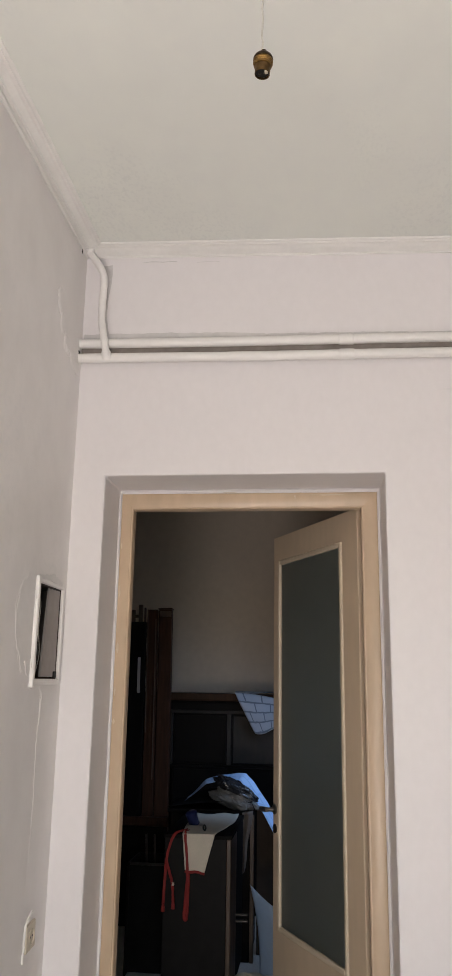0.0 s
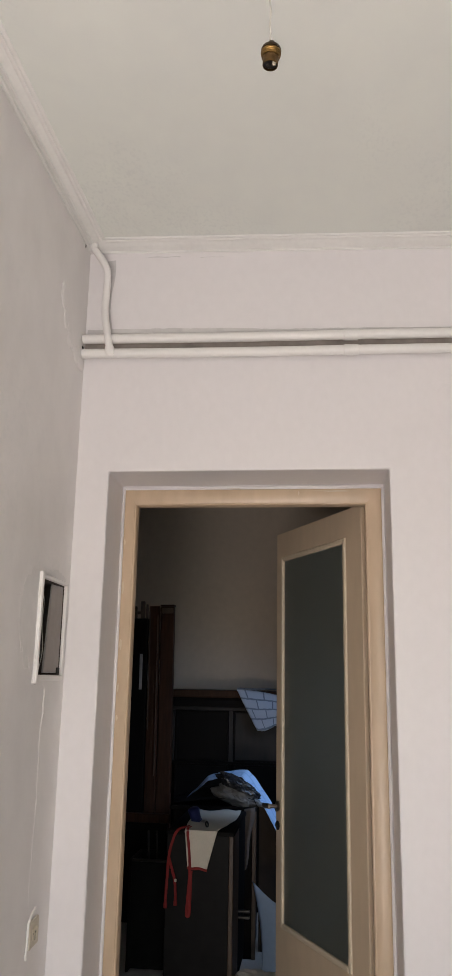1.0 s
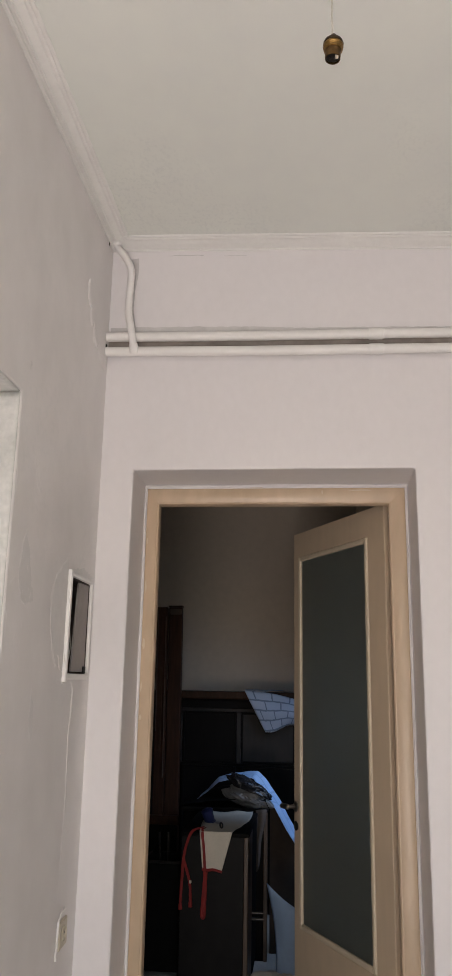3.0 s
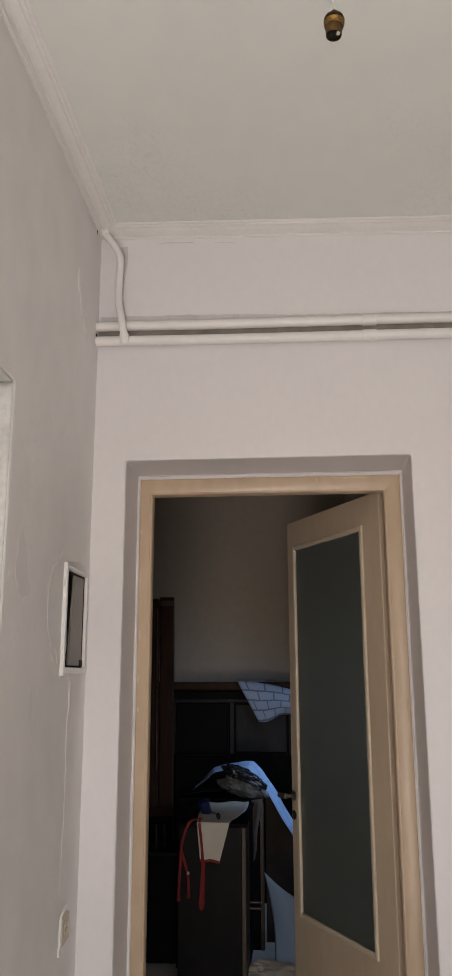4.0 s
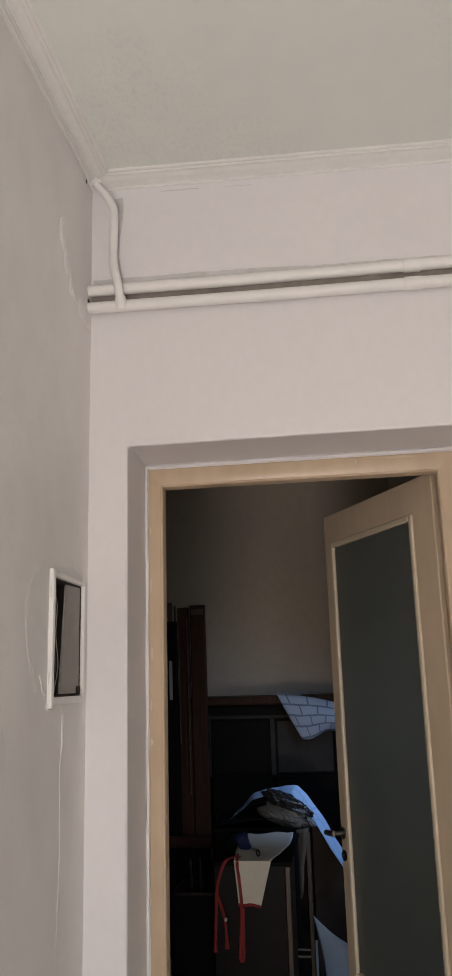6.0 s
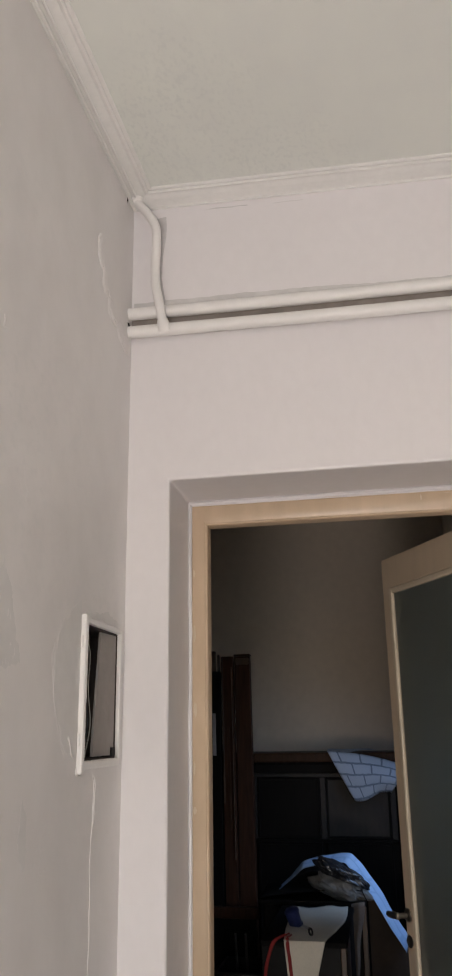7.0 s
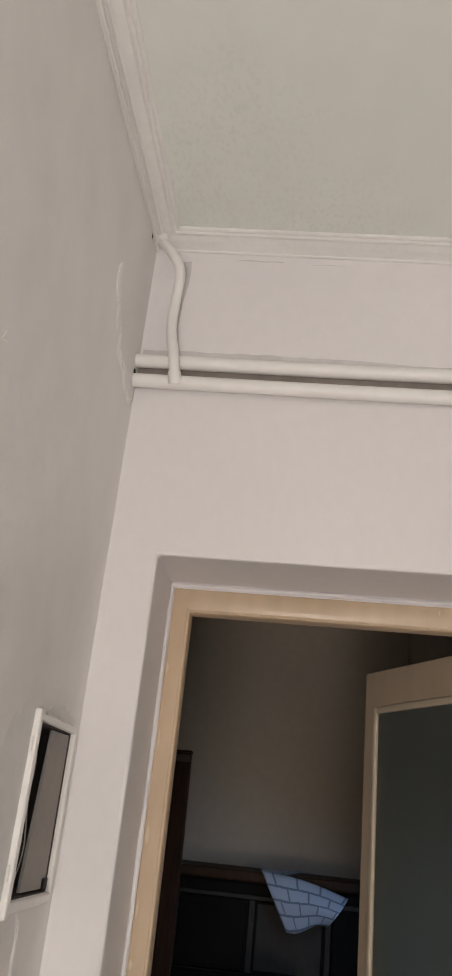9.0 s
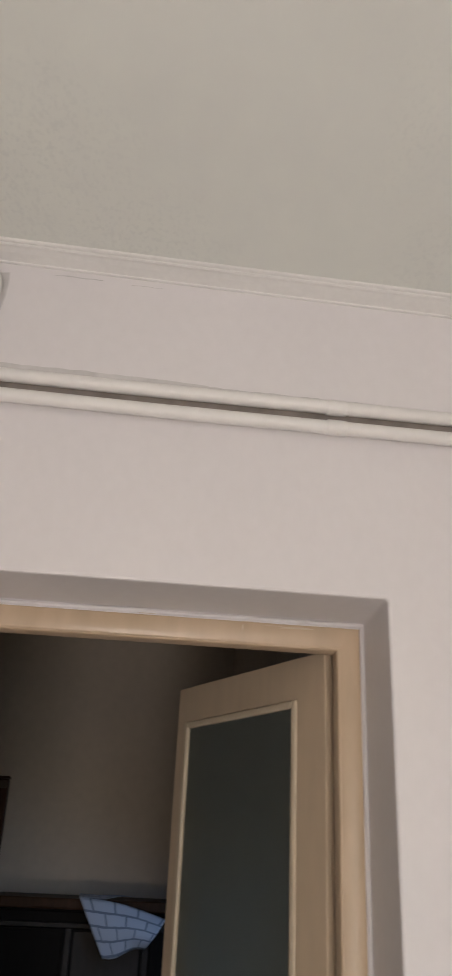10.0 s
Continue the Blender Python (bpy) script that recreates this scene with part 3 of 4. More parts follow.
def rough_disc(bm, centre, ru, rv, axis_u, axis_v, out, seed, n=22, rag=0.3, thick=0.0015, soft=0.97):
    """A flat irregular patch with a rounded rim, lying on a wall."""
    c, au, av, o = Vector(centre), Vector(axis_u), Vector(axis_v), Vector(out)
    rims = []
    for lift, k in ((0.0, 1.0), (thick, soft), (thick, soft * 0.82)):
        ring = []
        for i in range(n):
            w = 2 * math.pi * i / n
            r = 1 + rag * noise.noise(Vector((math.cos(w) * 1.7, math.sin(w) * 1.7, seed)))
            ring.append(bm.verts.new(c + au * (ru * r * k * math.cos(w)) + av * (rv * r * k * math.sin(w)) + o * lift))
        rims.append(ring)
    for a, b in zip(rims, rims[1:]):
        for i in range(n):
            bm.faces.new((a[i], a[(i + 1) % n], b[(i + 1) % n], b[i]))
    bm.faces.new(rims[-1])
    return bm


# dark disc paints the hole and the shadow between the pipes
bm = rough_disc(bmesh.new(), (XL + 0.0006, PY - 0.006, 2.758), 0.010, 0.008, (0, 1, 0), (0, 0, 1), (1, 0, 0), 3.0, rag=0.5)
tagged(link("wall_dark_spot", bm, NEAR_BLACK), "dark spot for the hole and painted shadow where the pipes enter", "hole", kind="structure")

bm = rough_disc(bmesh.new(), (XL + 0.0008, 3.078, 3.168), 0.005, 0.012, (0, 1, 0), (0, 0, 1), (1, 0, 0), 5.0, rag=0.6, thick=0.0008)
tagged(link("wall_dark_spot", bm, NEAR_BLACK), "dark flaked spot beside the pipe collar", "hole", kind="structure")

# ---- bare lamp holder on its flex ----
LX, LY = -0.052, 1.552
lamp = thing("pendant_lamp_holder", (LX, LY, 2.60), "tarnished brass bayonet lamp holder without bulb", "lamp holder")
ML = Matrix.Translation((LX, LY, 2.597)) @ Matrix.Rotation(radians(3), 4, "Y") @ Matrix.Diagonal((1, 1, 0.78, 1))
part("cap", lathe([(0.0, 0.064), (0.005, 0.064), (0.0065, 0.060), (0.007, 0.056), (0.012, 0.053), (0.0165, 0.047), (0.0182, 0.041), (0.0182, 0.038), (0.0, 0.037)], ML), DARKBRASS, lamp, "blackened brass cap", smooth=True)
part("ring", lathe([(0.0, 0.0375), (0.0172, 0.0375), (0.0182, 0.036), (0.0182, 0.032), (0.0170, 0.0305), (0.0178, 0.0295), (0.0178, 0.0275), (0.0166, 0.0262), (0.0170, 0.025), (0.0162, 0.0215), (0.0, 0.021)], ML), BRASS, lamp, "worn yellow brass shade ring", smooth=True)
bm = lathe([(0.0150, 0.022), (0.0148, 0.018), (0.0140, 0.016), (0.0138, 0.010), (0.0138, 0.002), (0.0136, 0.0), (0.0128, 0.0), (0.0126, 0.016), (0.0, 0.0165)], ML)
part("socket", bm, BROWNBRASS, lamp, smooth=True)
part("insert", lathe([(0.0, 0.0162), (0.0122, 0.0162), (0.0122, 0.005), (0.011, 0.0038), (0.0, 0.0038)], ML), BAKELITE, lamp, "black insulating insert", smooth=True)
for sx in (-0.0045, 0.0045):
    part("contact", lathe([(0.0, 0.004), (0.0024, 0.004), (0.0022, 0.0005), (0.0, 0.0)], ML @ Matrix.Translation((sx, 0, 0)), 10), DARKSTEEL, lamp, smooth=True)
part("slot_edge", boxed(0.0045, 0.0100, -0.0075, -0.0015, -0.0012, 0.0036, 0.0006, ML), IVORY, lamp, "pale notch in the rim")
flex = [Vector((LX + 0.0008 * math.sin(2.2 * k) * (1 - k / 30) , LY, 2.646 + (ZC + 0.004 - 2.646) * k / 30)) for k in range(31)]
part("flex", tube(bmesh.new(), flex, 0.0017, 8), CORD, lamp, "thin yellowed twin flex", smooth=True)

# ---- meter niche in the side wall ----
NY0, NY1, NZ0, NZ1 = 2.858, 3.098, 1.538, 1.846
niche = thing("meter_niche", (XL, 2.978, NZ0), "white framed meter niche with a loose grey board", "meter box")
bm = slab((NY0 + 0.001, NY1 - 0.001), (NZ0 + 0.001, NZ1 - 0.001), [(NY0 + 0.003, NY1 - 0.003, NZ0 + 0.004, NZ1 - 0.004)], lambda u, v, t: (t, u, v), XL - 0.002, XL - 0.14)
box(bm, XL - 0.15, XL - 0.141, NY0 + 0.001, NY1 - 0.001, NZ0 + 0.001, NZ1 - 0.001)
part("case", bm, NICHE, niche, "dark inside of the niche")
for i, a in enumerate(((NY0 - 0.027, NY0 - 0.007, NZ0 - 0.026, NZ1 + 0.018), (NY1 + 0.001, NY1 + 0.010, NZ0 - 0.012, NZ1 + 0.010))):
    part("frame_bar", boxed(XL - 0.006, XL + 0.012 - 0.004 * i, a[0], a[1], a[2], a[3], 0.004), TRIM, niche)
part("frame_bar", boxed(XL - 0.006, XL + 0.010, NY0 - 0.0065, NY1 + 0.0005, NZ1 - 0.001, NZ1 + 0.012, 0.004), TRIM, niche)
part("frame_bar", boxed(XL - 0.006, XL + 0.011, NY0 - 0.0065, NY1 + 0.0005, NZ0 - 0.017, NZ0 + 0.001, 0.004), TRIM, niche)
bm = bmesh.new()
front = [bm.verts.new(p) for p in ((XL - 0.007, 2.948, NZ0 + 0.008), (XL - 0.004, 3.092, NZ0 + 0.008), (XL - 0.004, 3.092, NZ1 - 0.006), (XL - 0.010, 2.994, NZ1 - 0.006))]
bm.faces.new(front)
lid = bmesh.ops.extrude_face_region(bm, geom=list(bm.faces))
bmesh.ops.translate(bm, vec=(-0.006, 0, 0), verts=[v for v in lid["geom"] if isinstance(v, bmesh.types.BMVert)])
part("cover_board", bm, GREYCARD, niche, "loose grey fibreboard cover leaning inside")
part("meter_block", boxed(XL - 0.12, XL - 0.075, NY0 + 0.03, NY0 + 0.12, 1.60, 1.78, 0.006), BAKELITE, niche, "black meter block")
for k, yy in enumerate((2.905, 2.922)):
    wire = smooth_path([(XL - 0.020, yy + 0.01, 1.545), (XL - 0.013, yy + 0.022, 1.62), (XL - 0.017, yy + 0.012, 1.70), (XL - 0.024, yy + 0.035, 1.79), (XL - 0.05, yy + 0.05, 1.838)], 6)
    part("wire", tube(bmesh.new(), wire, 0.0013 if k else 0.0022, 8), CORD if k else BAKELITE, niche, smooth=True)
part("wooden_strip", boxed(XL - 0.050, XL - 0.034, 2.945, 2.985, NZ0 + 0.012, NZ1 - 0.012, 0.003), EDGEWOOD, niche, "dark brown wooden strip")
part("latch", boxed(XL - 0.012, XL + 0.004, NY0 + 0.006, NY0 + 0.014, 1.672, 1.716, 0.002), TRIM, niche)
part("corner_clip", boxed(XL - 0.02, XL + 0.001, NY1 - 0.028, NY1 - 0.004, NZ0 + 0.005, NZ0 + 0.027, 0.002), NEAR_BLACK, niche)
for zz in (1.80, 1.585):
    part("hinge_pin", lathe([(0.0, -0.014), (0.0032, -0.013), (0.0032, 0.013), (0.0, 0.014)], Matrix.Translation((XL + 0.004, NY0 - 0.031, zz)), 10), TRIM, niche, smooth=True)

# ---- old wall socket ----
outlet = thing("wall_socket", (XL, 2.985, 0.765), "old ivory wall socket in a broken plaster edge", "socket")
mo = Matrix.Translation((XL + 0.004, 2.988, 0.765)) @ Matrix.Rotation(radians(4), 4, "X")
part("plate", boxed(-0.004, 0.006, -0.040, 0.040, -0.040, 0.040, 0.004, mo), IVORY, outlet)
rot = mo @ Matrix.Rotation(radians(90), 4, "Y")
part("well", lathe([(0.022, 0.004), (0.024, 0.009), (0.021, 0.010), (0.019, 0.0055), (0.0, 0.005)], rot, 24), IVORY, outlet, smooth=True)
for yy in (-0.0095, 0.0095):
    part("pin_hole", lathe([(0.0, 0.0055), (0.0028, 0.0055), (0.0028, 0.0075), (0.0, 0.0075)], mo @ Matrix.Translation((0, yy, 0)) @ Matrix.Rotation(radians(90), 4, "Y"), 10), BAKELITE, outlet)
part("broken_edge", tube(bmesh.new(), smooth_path([(XL + 0.002, 2.943, 0.700), (XL + 0.004, 2.941, 0.742), (XL + 0.005, 2.943, 0.800), (XL + 0.004, 2.965, 0.818), (XL + 0.002, 3.005, 0.832)], 6), 0.0036, 8, 0.5), TRIM, outlet, "white ridge of broken plaster")

# ---- cracks, ridges and scraped patches of the old paint ----


def ridge(name, pts, r, label, wob=0.004, flat=0.5):
    path = smooth_path(pts, 9)
    path = [q + Vector((0, wob * noise.noise(q * 23) + 0.0035 * noise.noise(q * 85), 0)) for q in path]
    rr = [r * max(0.06, 0.45 + 1.5 * noise.noise(q * 17)) for q in path]
    return tagged(link(name, tube(bmesh.new(), path, rr, 6), SIDE), label, "crack", "paint flaws", kind="structure")


X = XL + 0.0003
ridge("paint_crack", [(X, 2.93, 1.515), (X, 2.945, 1.46), (X, 2.936, 1.33), (X, 2.945, 1.16), (X, 2.94, 1.02), (X, 2.935, 0.92), (X, 2.945, 0.835)], 0.0012, "thin raised crack running down the wall")
ridge("paint_crack", [(X, 2.822, 1.895), (X, 2.765, 1.86), (X, 2.715, 1.83), (X, 2.685, 1.785), (X, 2.672, 1.74), (X, 2.690, 1.66), (X, 2.72, 1.60), (X, 2.75, 1.555)], 0.0007, "faint raised edge of a paint patch", 0.012)
ridge("paint_crack", [(X, 2.775, 1.59), (X, 2.80, 1.555), (X, 2.835, 1.535), (X, 2.830, 1.515), (X, 2.86, 1.505)], 0.0032, "crumbled plaster under the niche", 0.01)
ridge("paint_crack", [(X, 2.935, 1.508), (X, 2.955, 1.49), (X, 2.95, 1.44), (X, 2.945, 1.40)], 0.0018, "crumbled plaster under the niche", 0.008)
for pts in ([(X, 2.872, 2.905), (X, 2.850, 2.885), (X, 2.846, 2.845), (X, 2.865, 2.815), (X, 2.905, 2.800)], [(X, 2.895, 2.815), (X, 2.890, 2.785), (X, 2.908, 2.758), (X, 2.955, 2.742)],
            [(X, 2.950, 2.760), (X, 2.946, 2.73), (X, 2.970, 2.705), (X, 3.02, 2.695)], [(X, 3.015, 2.705), (X, 3.030, 2.682), (X, 3.075, 2.664), (X, 3.12, 2.663), (X, 3.148, 2.68)]):
    ridge("paint_ridge", pts, 0.0056, "scalloped ridge of thick filler", 0.002)


def wall_patch(outline, seed, thick, mat):
    """A thin patch with a ragged outline, lying on the side wall; outline: (y, z) corners."""
    rim = []
    n = len(outline)
    for i in range(n):
        (y0, z0), (y1, z1) = outline[i], outline[(i + 1) % n]
        for k in range(20):
            y, z = y0 + (y1 - y0) * k / 20, z0 + (z1 - z0) * k / 20
            q = Vector((y * 38, z * 38, seed))
            rim.append((y + 0.010 * noise.noise(q) + 0.006 * noise.noise(q * 3), z + 0.010 * noise.noise(q + Vector((9, 0, 0))) + 0.006 * noise.noise(q * 3.3)))
    bm = bmesh.new()
    low = [bm.verts.new((XL - 0.0002, y, z)) for y, z in rim]
    top = [bm.verts.new((XL + thick, y, z)) for y, z in rim]
    for i in range(len(rim)):
        bm.faces.new((low[i], low[(i + 1) % len(rim)], top[(i + 1) % len(rim)], top[i]))
    bmesh.ops.triangle_fill(bm, edges=[bm.edges.get((top[i], top[(i + 1) % len(rim)])) for i in range(len(rim))], use_beauty=True)
    return tagged(link("plaster_patch", bm, mat), "thin uneven patch of grey filler and scraped paint", "patch", "paint flaws", kind="structure")


wall_patch([(2.385, 1.79), (2.405, 1.87), (2.42, 1.912), (2.45, 1.875), (2.482, 1.80), (2.514, 1.733), (2.47, 1.715), (2.417, 1.723)], 1.0, 0.0003, FILLER)
wall_patch([(2.822, 1.895), (2.715, 1.83), (2.680, 1.75), (2.69, 1.66), (2.75, 1.57), (2.834, 1.54), (2.834, 1.86)], 2.0, 0.0003, FILLER)
wall_patch([(2.31, 1.74), (2.36, 1.78), (2.37, 1.70), (2.39, 1.62), (2.33, 1.60)], 3.0, 0.0003, SIDE)
wall_patch([(2.56, 1.49), (2.585, 1.44), (2.59, 1.37), (2.57, 1.35), (2.55, 1.42)], 4.0, 0.0003, FILLER)
wall_patch([(2.445, 2.125), (2.47, 2.12), (2.51, 2.045), (2.48, 2.05)], 5.0, 0.0003, SIDE)
wall_patch([(2.318, 2.25), (2.345, 2.20), (2.35, 2.08), (2.335, 1.95), (2.318, 2.0)], 6.0, 0.0003, SIDE)
wall_patch([(2.85, 2.885), (2.905, 2.80), (2.96, 2.75), (3.02, 2.70), (3.14, 2.68), (3.14, 2.80), (2.99, 2.90)], 8.0, 0.0009, SIDE)
for k, (cy, cz, ru, rv) in enumerate(((2.876, 2.858, 0.024, 0.046), (2.912, 2.785, 0.026, 0.040), (2.962, 2.728, 0.028, 0.036), (3.050, 2.702, 0.036, 0.036), (3.105, 2.690, 0.036, 0.028))):
    lump = link("plaster_patch", rough_disc(bmesh.new(), (XL - 0.0002, cy, cz), ru, rv, (0, 1, 0), (0, 0, 1), (1, 0, 0), 60.0 + k, 26, 0.2, 0.0034, 0.72), SIDE, smooth=True)
    tagged(lump, "rounded lump of thick painted-over filler", "patch", "paint flaws", kind="structure")
wall_patch([(2.85, 1.868), (2.99, 1.884), (3.10, 1.878), (3.10, 1.862), (2.85, 1.862)], 9.0, 0.0016, FILLER)
wall_patch([(2.355, 2.385), (2.368, 2.385), (2.372, 2.36), (2.36, 2.355)], 10.0, 0.0014, SIDE)
arc = [Vector((0.505 + 0.045 * math.cos(w), YD - 0.0003, 2.552 + 0.04 * math.sin(w))) for w in np.linspace(0.5, 2.9, 14)]
tagged(link("paint_ridge", tube(bmesh.new(), arc, 0.0012, 6), WALL), "faint curved mark of an old fitting", "mark", "paint flaws", kind="structure")

# flakes and scabs where the old paint was pulled off
rng = random.Random(7)
SCRAPES = ((2.468, 2.075, 0.014, 0.045, 22), (2.345, 2.16, 0.012, 0.050, 24), (2.455, 1.70, 0.016, 0.045, 26), (2.40, 1.62, 0.014, 0.03, 16), (2.645, 1.37, 0.018, 0.045, 22), (2.80, 1.58, 0.012, 0.03, 12))
for cy, cz, sy, sz, count in SCRAPES:
    bm = bmesh.new()
    for k in range(count):
        rough_disc(bm, (XL - 0.0001, cy + rng.gauss(0, sy), cz + rng.gauss(0, sz)), rng.uniform(0.0015, 0.006), rng.uniform(0.003, 0.016), (0, 1, 0), (0, 0, 1), (1, 0, 0), rng.uniform(0, 90), 14, 0.9, rng.uniform(0.0002, 0.0005), 0.55)
    tagged(link("paint_flakes", bm, SIDE), "flaked and scabby old paint", "flakes", "paint flaws", kind="structure")

# chips and blisters in the door frame's paint
for k, (cx, cz, ru, rv) in enumerate(((-0.720, 1.660, 0.0048, 0.018), (-0.722, 1.872, 0.0038, 0.022), (-0.7225, 1.50, 0.003, 0.014), (-0.721, 1.39, 0.004, 0.010), (-0.7225, 2.05, 0.003, 0.012), (-0.045, 2.242, 0.0022, 0.008), (0.10, 2.250, 0.050, 0.0022))):
    bm = rough_disc(bmesh.new(), (cx, YF - 0.0004, cz), ru, rv, (1, 0, 0), (0, 0, 1), (0, -1, 0), 21.0 + k, 18, 0.5, 0.0006)
    part("paint_chip", bm, CREAM_BEAD, fr, "pale chip in the paint")

for cx, cz, ru, rv in ((-0.03, 2.258, 0.020, 0.0010), (0.035, 2.252, 0.028, 0.0008), (0.06, 2.247, 0.012, 0.0012), (-0.30, 2.262, 0.030, 0.0006)):
    bm = rough_disc(bmesh.new(), (cx, YF - 0.0006, cz), ru, rv, (1, 0, 0), (0, 0, 1), (0, -1, 0), 40 + cx * 9, 18, 0.6, 0.0006)
    part("scratch", bm, CREAM_LEAF, fr, "dull scratch through the paint")

# ---- far room: dark furniture and stored things ----
SX0, SX1, SY, SZ = -1.95, 0.26, 6.30, 1.464
side = thing("sideboard", (-0.85, 6.5, 0), "tall dark walnut sideboard with panelled doors", "sideboard")
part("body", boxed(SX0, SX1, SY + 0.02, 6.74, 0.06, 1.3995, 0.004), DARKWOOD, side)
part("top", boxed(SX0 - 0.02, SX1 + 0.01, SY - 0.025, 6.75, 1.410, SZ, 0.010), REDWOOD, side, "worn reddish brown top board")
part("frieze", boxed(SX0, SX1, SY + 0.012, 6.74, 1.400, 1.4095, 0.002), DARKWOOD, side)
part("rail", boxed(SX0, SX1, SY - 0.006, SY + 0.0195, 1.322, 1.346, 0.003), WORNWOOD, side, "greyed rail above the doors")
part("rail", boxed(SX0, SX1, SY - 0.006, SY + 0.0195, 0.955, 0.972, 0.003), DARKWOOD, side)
# one door gets the lighter walnut to paint in a soft sheen
for x0, x1, mt, lb in ((-1.93, -1.47, DARKWOOD, ""), (-1.43, -1.04, DARKWOOD, ""), (-1.00, -0.618, DARKWOOD, ""), (-0.582, -0.20, WORNWOOD, "browner door with its soft sheen put into the colour"), (-0.16, 0.24, DARKWOOD, "")):
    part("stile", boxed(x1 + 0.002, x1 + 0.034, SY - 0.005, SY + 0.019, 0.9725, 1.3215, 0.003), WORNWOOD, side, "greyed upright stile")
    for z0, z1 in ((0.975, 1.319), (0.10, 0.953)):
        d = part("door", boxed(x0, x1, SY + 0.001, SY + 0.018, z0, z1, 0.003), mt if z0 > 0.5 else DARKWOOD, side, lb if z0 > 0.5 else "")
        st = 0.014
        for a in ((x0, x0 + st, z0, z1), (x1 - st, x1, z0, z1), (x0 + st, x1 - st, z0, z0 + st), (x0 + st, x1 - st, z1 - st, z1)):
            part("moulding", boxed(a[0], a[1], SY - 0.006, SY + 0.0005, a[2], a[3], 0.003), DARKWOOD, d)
    part("plinth", boxed(x0, x1, SY + 0.03, SY + 0.06, 0, 0.0595), DARKWOOD, side)

# dismantled bed parts standing upright
for name, a, mt, lb, cat in (
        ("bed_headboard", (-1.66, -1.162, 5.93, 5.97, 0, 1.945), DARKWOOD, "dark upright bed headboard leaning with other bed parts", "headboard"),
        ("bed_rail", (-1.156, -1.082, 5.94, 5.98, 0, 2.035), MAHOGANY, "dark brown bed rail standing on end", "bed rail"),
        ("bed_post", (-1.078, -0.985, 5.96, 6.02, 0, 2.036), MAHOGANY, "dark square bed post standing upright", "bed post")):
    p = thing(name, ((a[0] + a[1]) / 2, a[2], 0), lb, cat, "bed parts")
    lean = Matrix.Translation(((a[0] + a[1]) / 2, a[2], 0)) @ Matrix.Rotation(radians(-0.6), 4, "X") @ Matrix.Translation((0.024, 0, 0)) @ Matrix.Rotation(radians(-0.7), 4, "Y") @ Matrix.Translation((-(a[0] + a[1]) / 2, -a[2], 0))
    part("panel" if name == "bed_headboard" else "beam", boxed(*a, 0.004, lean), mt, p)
    if name == "bed_rail":
        part("edge_strip", boxed(a[1] - 0.014, a[1] - 0.008, a[2] - 0.008, a[2] - 0.0005, 0.9, 1.97, 0.002, lean), EDGEWOOD, p, "split pale edge")
        part("edge_strip", boxed(a[0] + 0.004, a[0] + 0.011, a[2] - 0.007, a[2] - 0.0005, 1.2, 2.03, 0.002, lean), EDGEWOOD, p, "split pale edge")
        part("slot_cover", boxed(a[0] + 0.030, a[0] + 0.046, a[2] - 0.006, a[2] - 0.0005, 1.06, 1.62, 0.003, lean), REDWOOD, p, "narrow reddish strip")
    if name == "bed_post":
        part("cap", boxed(a[0] - 0.004, a[1] + 0.004, a[2] - 0.006, a[3] + 0.004, a[5] + 0.0005, a[5] + 0.012, 0.004, lean), REDWOOD, p)
        part("cross_block", boxed(a[0] + 0.01, a[1] - 0.003, a[2] - 0.012, a[2] - 0.0005, a[5] - 0.05, a[5] - 0.012, 0.003, lean), EDGEWOOD, p)
    if name == "bed_headboard":
        part("label", boxed(-1.212, -1.192, a[2] - 0.003, a[2] - 0.0005, 1.46, 1.70, 0.0008, lean), GREYCARD, p, "pale paper strip")
        for x0, x1, z1 in ((-1.268, -1.244, 2.03), (-1.218, -1.190, 2.066), (-1.178, -1.166, 2.045)):
            part("peg", boxed(x0, x1, a[2] + 0.004, a[2] + 0.03, 1.93, z1, 0.003, lean), EDGEWOOD, p)
        part("cross_peg", boxed(-1.243, -1.219, a[2] + 0.006, a[2] + 0.024, 1.975, 1.995, 0.002, lean), EDGEWOOD, p)

# low bench board that the bed parts stand behind, and an open crate with sticks
bench = thing("low_bench", (-1.25, 5.8, 0), "dark reddish low bench standing before the bed parts", "bench")
part("side_rail", boxed(-1.62, -0.935, 5.80, 5.84, 0.630, 0.685, 0.005), MAHOGANY, bench, "dull red-brown side rail")
part("panel", boxed(-1.60, -0.95, 5.81, 5.83, 0.10, 0.6295, 0.003), DARKWOOD, bench)
for fx in (-1.59, -0.985):
    part("foot", boxed(fx, fx + 0.04, 5.80, 5.85, 0, 0.0995, 0.003), DARKWOOD, bench)
crate = thing("crate", (-0.90, 5.2, 0), "dark open wooden crate beside the low cabinet", "crate")
KX0, KX1, KY0, KY1, KZ = -1.02, -0.795, 5.05, 5.33, 0.565
part("front", boxed(KX0 + 0.013, KX1 - 0.013, KY0 + 0.003, KY0 + 0.015, 0.02, KZ - 0.013, 0.002), BLACKWOOD, crate)
part("back", boxed(KX0 + 0.013, KX1 - 0.013, KY1 - 0.015, KY1 - 0.003, 0.02, KZ, 0.002), BLACKWOOD, crate)
